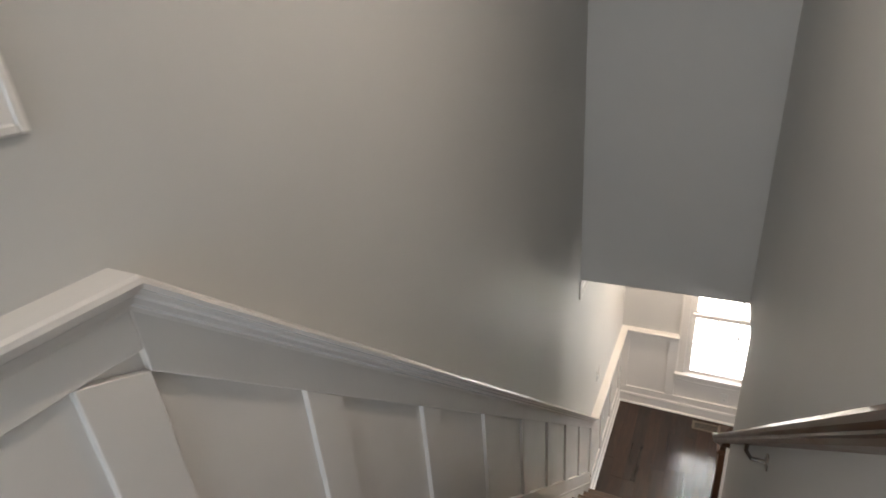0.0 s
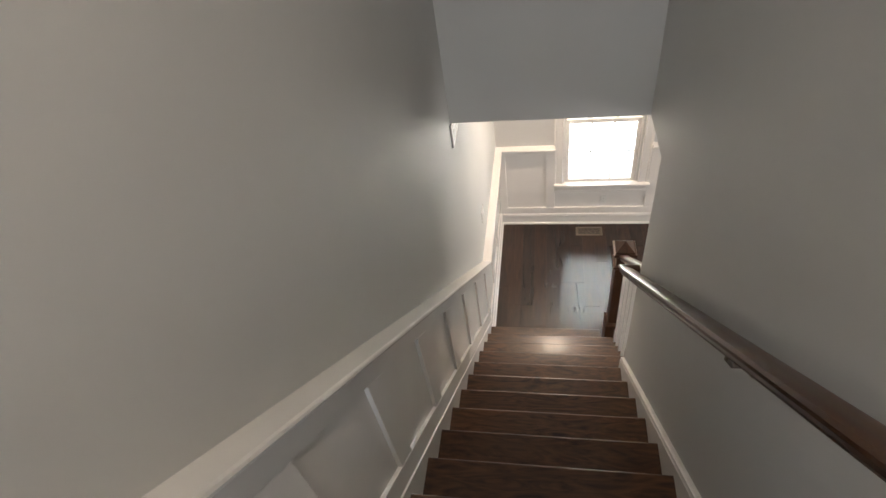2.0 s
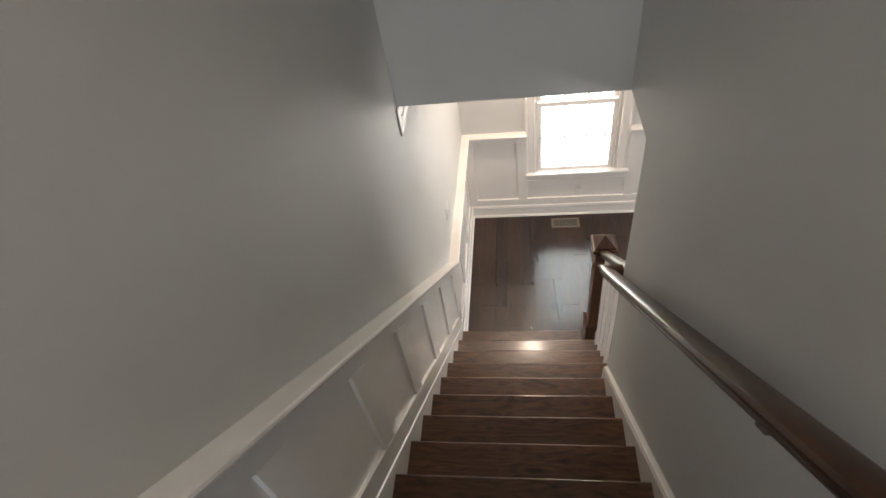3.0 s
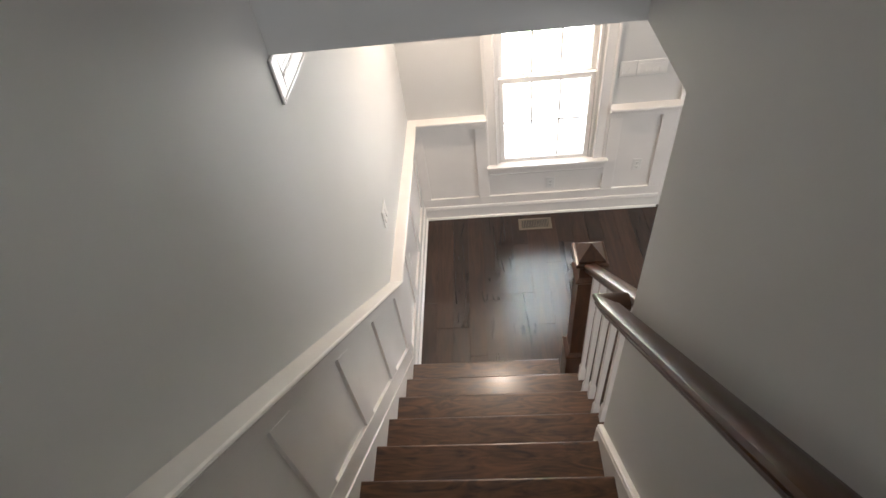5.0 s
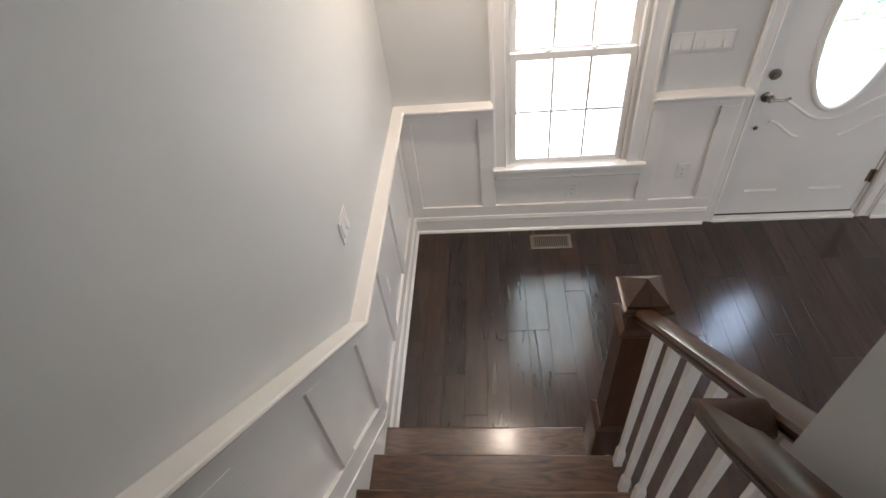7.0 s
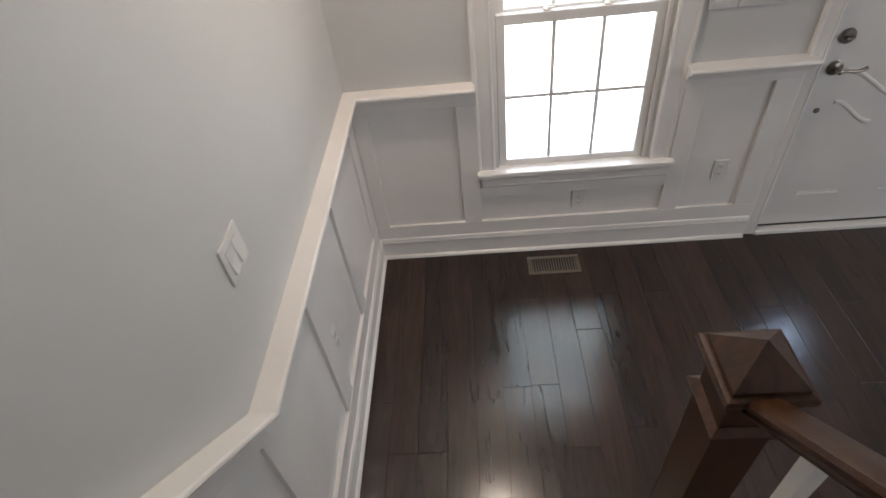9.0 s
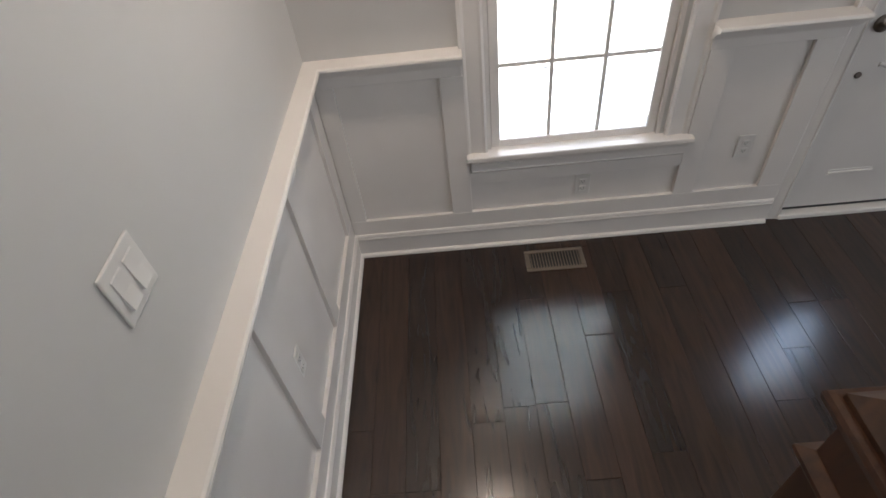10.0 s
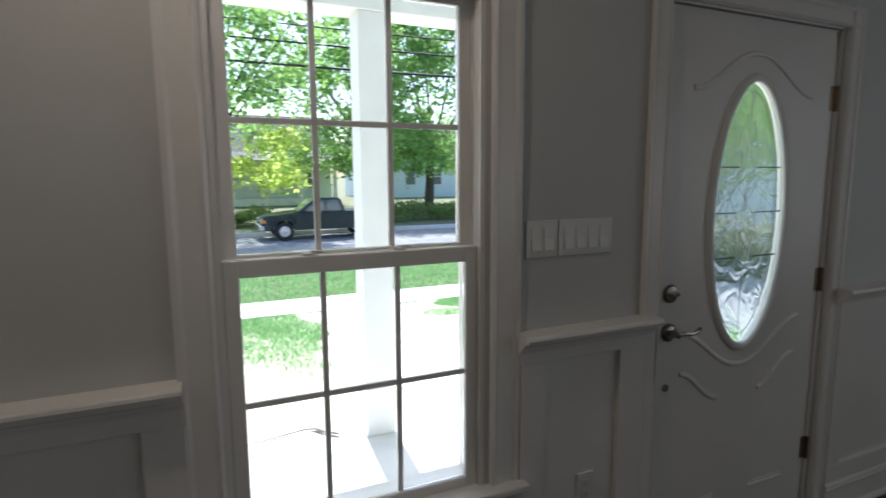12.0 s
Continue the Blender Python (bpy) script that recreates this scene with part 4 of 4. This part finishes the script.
blades("grass", -1.0, 11.0, 8.45, 12.7, 60000)


def leaves(clumps, count, size, mat, name, parent, spread):
    """A crown of small folded leaves gathered round clump centres."""
    vs, fs = [], []
    for _ in range(count):
        c = rng.choice(clumps)
        p = Vector(c) + Vector((rng.gauss(0, spread), rng.gauss(0, spread), rng.gauss(0, spread * 0.6)))
        s = size * rng.uniform(0.6, 1.4)
        u = Vector((rng.gauss(0, 1), rng.gauss(0, 1), rng.gauss(0, 0.6))).normalized()
        v = u.cross(Vector((rng.gauss(0, 1), rng.gauss(0, 1), rng.gauss(0, 1)))).normalized()
        k = len(vs)
        vs += [p - u * s, p + v * s * 0.55, p + u * s, p - v * s * 0.55]
        fs.append((k, k + 1, k + 2, k + 3))
    me = bpy.data.meshes.new(name)
    me.from_pydata([tuple(v) for v in vs], [], fs)
    me.materials.append(mat)
    ob = new(name, me)
    ob.parent = parent
    return ob


def limb(a, b, r0, r1, sides=9):
    bm, pts = bmesh.new(), 7
    a, b = Vector(a), Vector(b)
    rings = []
    for i in range(pts):
        f = i / (pts - 1)
        p = a.lerp(b, f) + Vector((0.12 * math.sin(5 * f + a.x), 0.12 * math.sin(4 * f + b.y), 0)) * (f if i < pts else 1)
        r = r0 + (r1 - r0) * f
        rings.append([bm.verts.new(p + Vector((r * math.cos(2 * math.pi * k / sides), r * math.sin(2 * math.pi * k / sides), 0))) for k in range(sides)])
    for p, q in zip(rings, rings[1:]):
        for k in range(sides):
            bm.faces.new((p[k], p[(k + 1) % sides], q[(k + 1) % sides], q[k]))
    bm.faces.new(rings[0]), bm.faces.new(rings[-1])
    return bm


def tree(label, x, y, trunk_r, fork, top, radius, low, count, mat, lit, lit_share):
    root = thing("tree", label, "tree", (x, y, ground_z(y) - 0.05), "street trees")
    part("trunk", limb((0, 0, 0), (0.2, 0.1, fork), trunk_r * 1.25, trunk_r * 0.75), BARK, root)
    clumps, low_clumps = [], []
    for i in range(11):
        a = i * 2.4 + x
        rr, h = radius * rng.uniform(0.45, 0.85), rng.uniform(fork + 0.8, top * 0.9)
        tip = (rr * math.cos(a), rr * math.sin(a), h)
        part("limb", limb((0.15, 0.1, fork - 0.5 + 0.06 * i), tip, trunk_r * 0.42, 0.03, 7), BARK, root)
        for _ in range(7):
            clumps.append((tip[0] + rng.gauss(0, 0.9), tip[1] + rng.gauss(0, 0.9), tip[2] + rng.gauss(0, 0.7)))
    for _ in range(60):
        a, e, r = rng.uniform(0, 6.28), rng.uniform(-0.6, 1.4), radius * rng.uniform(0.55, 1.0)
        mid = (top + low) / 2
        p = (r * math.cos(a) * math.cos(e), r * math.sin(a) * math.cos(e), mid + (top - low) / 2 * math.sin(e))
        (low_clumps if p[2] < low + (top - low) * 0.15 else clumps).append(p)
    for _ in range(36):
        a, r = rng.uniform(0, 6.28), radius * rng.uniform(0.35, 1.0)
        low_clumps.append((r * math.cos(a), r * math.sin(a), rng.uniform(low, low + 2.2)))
    leaves(clumps, int(count * (1 - lit_share)), 0.15, mat, "crown", root, 0.50)
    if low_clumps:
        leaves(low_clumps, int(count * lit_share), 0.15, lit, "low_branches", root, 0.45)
    return root


tree("leafy green maple tree with dark trunk beside the street", 14.1, 31.0, 0.27, 3.4, 12.5, 5.8, 2.6, 14000, LEAF, LEAF, 0.18)
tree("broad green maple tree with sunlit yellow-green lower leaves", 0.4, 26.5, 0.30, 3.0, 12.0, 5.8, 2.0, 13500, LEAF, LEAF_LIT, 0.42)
tree("green maple tree standing before the pale house", 9.95, 30.5, 0.22, 3.2, 11.5, 5.0, 2.3, 13000, LEAF, LEAF, 0.32)


def bush(x, y, r, h, label="rounded green shrub beside the street"):
    root = thing("bush", label, "shrub", (x, y, ground_z(y) - 0.02), "roadside shrubs")
    part("stem", limb((0, 0, 0), (0.02, 0, h * 0.6), 0.05, 0.02, 6), BARK, root)
    cl = [(r * 0.75 * math.cos(a) * f, r * 0.75 * math.sin(a) * f, h * rng.uniform(0.2, 0.8)) for a in [k * 0.7 for k in range(14)] for f in (0.4, 0.95)]
    leaves(cl, 1500, 0.055, SHRUB, "foliage", root, r * 0.2)


for x, y, r, h in ((9.4, 24.2, 0.8, 1.0), (10.6, 24.6, 0.95, 1.15), (11.8, 24.2, 0.85, 0.95), (13.0, 24.8, 0.8, 0.9), (2.2, 24.6, 0.7, 0.8), (3.2, 25.2, 0.75, 0.95), (1.2, 24.0, 0.6, 0.7), (14.6, 26.0, 0.7, 0.8)):
    bush(x, y, r, h)


def house(label, x0, x1, y, mat, storeys, porch_front):
    z0 = ground_z(y)
    hs = thing("house", label, "house", ((x0 + x1) / 2, y, z0), "houses across the street")
    w, h = (x1 - x0) / 2, 3.0 * storeys + 0.4
    part("wall", box(-w, w, 0, 8, -0.3, h), mat, hs)
    part("roof", prism([(-0.5, h), (8.5, h), (4, h + 3.0)], "x", -w - 0.4, w + 0.4), ROOFING, hs)
    k = int(2 * w // 2.4)
    for s in range(storeys):
        for i in range(k):
            cx, cz = -w + (i + 0.5) * 2 * w / k, 1.0 + 3.0 * s
            wd = part("window", box(cx - 0.5, cx + 0.5, -0.06, 0.0, cz, cz + 1.5, 0.01), PORCH_WHITE, hs)
            part("window_pane", box(cx - 0.42, cx + 0.42, -0.07, -0.06, cz + 0.08, cz + 0.72), CARGLASS, wd)
            part("window_pane", box(cx - 0.42, cx + 0.42, -0.07, -0.06, cz + 0.78, cz + 1.42), CARGLASS, wd)
    if porch_front:
        part("porch_floor", box(-w, w, -2.2, 0, -0.3, 0.45), CONCRETE, hs)
        pr = part("porch_roof", prism([(-2.6, 2.9), (0, 2.9), (0, 3.6)], "x", -w - 0.2, w + 0.2), ROOFING, hs)
        for i in range(5):
            cx = -w + 0.2 + i * (2 * w - 0.4) / 4
            part("porch_column", box(cx - 0.12, cx + 0.12, -2.15, -1.91, 0.45, 2.9), PORCH_WHITE, hs)
        part("porch_rail", box(-w + 0.2, w - 0.2, -2.07, -2.0, 1.25, 1.33), PORCH_WHITE, hs)
        for i in range(int(2 * w / 0.16)):
            part("baluster", box(-w + 0.25 + i * 0.155, -w + 0.29 + i * 0.155, -2.055, -2.015, 0.45, 1.25), PORCH_WHITE, pr)
    return hs


house("pale green house with white porch columns and railing", 0.0, 9.4, 38.0, SIDING, 1, True)
house("pale blue house behind the street trees", 13.4, 23.0, 42.0, BLUESIDE, 1, False)
house("pale house farther along the street", -14.0, -3.0, 39.0, BLUESIDE, 2, True)

# pickup
tk = thing("pickup_truck", "dark green pickup truck parked along the far kerb", "truck", (2.75, 20.2, -0.945))
body_side = [(0.06, 0.42), (0.0, 0.55), (0.02, 0.84), (0.16, 0.96), (1.35, 1.06), (1.42, 1.08), (3.25, 1.10), (4.98, 1.06), (5.02, 0.95), (5.0, 0.45), (4.45, 0.42), (4.40, 0.66), (4.22, 0.80), (3.88, 0.80), (3.70, 0.66), (3.65, 0.40), (1.25, 0.40), (1.20, 0.66), (1.02, 0.80), (0.68, 0.80), (0.50, 0.66), (0.45, 0.42)]
bodym = part("body", prism(body_side, "y", 0.0, 1.72, 0.02), CARPAINT, tk)
part("cab", prism([(1.42, 1.06), (2.02, 1.56), (2.20, 1.62), (2.95, 1.63), (3.08, 1.57), (3.28, 1.06)], "y", 0.10, 1.62, 0.03), CARPAINT, tk)
for y0, y1 in ((0.085, 0.10), (1.62, 1.635)):
    part("side_window", prism([(1.62, 1.12), (2.06, 1.50), (2.42, 1.54), (2.44, 1.12)], "y", y0, y1), CARGLASS, tk)
    part("side_window", prism([(2.50, 1.12), (2.50, 1.54), (2.96, 1.55), (3.12, 1.12)], "y", y0, y1), CARGLASS, tk)
part("windshield", prism([(1.40, 1.10), (1.47, 1.08), (2.05, 1.56), (1.98, 1.56)], "y", 0.2, 1.52), CARGLASS, tk)
part("bumper", box(-0.10, 0.10, -0.02, 1.74, 0.42, 0.60, 0.03, 2), STEEL, tk)
part("rear_bumper", box(4.98, 5.12, -0.01, 1.73, 0.42, 0.56, 0.03, 2), STEEL, tk)
for y in (0.05, 1.37):
    part("headlight", box(-0.03, 0.10, y, y + 0.30, 0.68, 0.84, 0.02), STEEL, tk)
part("turn_signal", box(0.02, 0.16, -0.012, 0.05, 0.70, 0.83, 0.01), AMBER, tk)
part("mirror", box(1.55, 1.68, -0.14, 0.0, 1.10, 1.24, 0.02), CARPAINT, tk)
for x in (0.85, 4.05):
    for y in (0.0, 1.50):
        wh = part("wheel", lathe([(0.16, y - 0.005), (0.34, y - 0.005), (0.36, y + 0.03), (0.36, y + 0.19), (0.34, y + 0.22), (0.16, y + 0.22)], "y", 24, (x, 0, 0.36)), RUBBER, tk, "black rubber tyre")
        part("rim", lathe([(0.05, y - 0.02), (0.12, y - 0.01), (0.20, y - 0.012), (0.215, y + 0.0), (0.215, y + 0.2)], "y", 18, (x, 0, 0.36)), STEEL, wh)

# overhead lines on poles
for x in (-24.0, 36.0):
    pl = thing("utility_pole", "tall weathered wooden utility pole", "utility pole", (x, 23.0, ground_z(23.0)), "utility poles")
    part("pole", limb((0, 0, -0.2), (0, 0, 9.6), 0.16, 0.11), BARK, pl)
    part("crossarm", box(-0.06, 0.06, -0.9, 0.9, 8.7, 8.82), BARK, pl)
for z, r in ((6.2, 0.06), (7.14, 0.045), (7.86, 0.036)):
    cb = part("power_line", tube([(x, 23.0 + 0.0 * x, z + 0.0006 * (x - 6) ** 2) for x in range(-24, 37, 4)], r, 6, 1.0, (0, 1, 0)), CABLE)
    tagged(cb, "black overhead utility cable along the street", "cable", "overhead cables")
# dark tapered rod added in place of the shaded gap beside the porch slab
st = thing("stick", "thin dark tapered rod standing in for the shadow gap at the porch edge", "stick", (0.86, 2.02, -0.15))
part("edge_shade_rod", limb((0, 0, 0.008), (0.64, -0.02, 0.018), 0.007, 0.018, 7), BARK, st)
bn = thing("roadside_bin", "small black box standing at the kerb", "bin", (5.75, 12.6, ground_z(12.6)))
part("bin_body", box(-0.16, 0.16, -0.14, 0.14, 0.0, 0.38, 0.015), BIN, bn)
part("bin_lid", box(-0.175, 0.175, -0.155, 0.155, 0.38, 0.42, 0.01), BIN, bn)

# ---- floor planks ----
SEAM, WIDTH = 0.147, 0.1255
lengths = (0.38, 0.52, 0.74, 0.96, 1.20, 1.45)


def plank_mesh(length, width):
    bm = bmesh.new()
    w, e, t = width / 2 - 0.0003, length - 0.0003, 0.0011
    lo = [bm.verts.new(p) for p in ((-w, 0, -0.008), (w, 0, -0.008), (w, -e, -0.008), (-w, -e, -0.008))]
    mid = [bm.verts.new(p) for p in ((-w, 0, -t), (w, 0, -t), (w, -e, -t), (-w, -e, -t))]
    hi = [bm.verts.new(p) for p in ((-w + t, -t, 0), (w - t, -t, 0), (w - t, -e + t, 0), (-w + t, -e + t, 0))]
    for a, b in ((lo, mid), (mid, hi)):
        for i in range(4):
            bm.faces.new((a[i], a[(i + 1) % 4], b[(i + 1) % 4], b[i]))
    bm.faces.new(hi)
    bmesh.ops.recalc_face_normals(bm, faces=bm.faces)
    me = bpy.data.meshes.new("plank")
    bm.to_mesh(me)
    bm.free()
    me.materials.append(PLANK)
    return me


plank_shapes = [plank_mesh(n, WIDTH) for n in lengths]
prng = random.Random(11)
for r in range(-1, 32):
    x = SEAM + WIDTH * (r + 0.5)
    y = -0.012
    if r in (4, 7):
        y = {4: -0.917 + 0.96, 7: -0.614 + 0.52}[r]
        fill = new("plank", plank_shapes[0])
        fill.location, fill.parent = (x, y + 0.38, 0), floor
    end = -1.62 if x < 0.98 else -4.6
    while y > end:
        i = prng.randrange(6)
        if r == 4 and y > -0.1:
            i = 3
        if r == 7 and y > -0.1:
            i = 1
        p = new("plank", plank_shapes[i])
        p.location, p.parent = (x, y, prng.uniform(-0.0005, 0.0004)), floor
        y -= lengths[i]
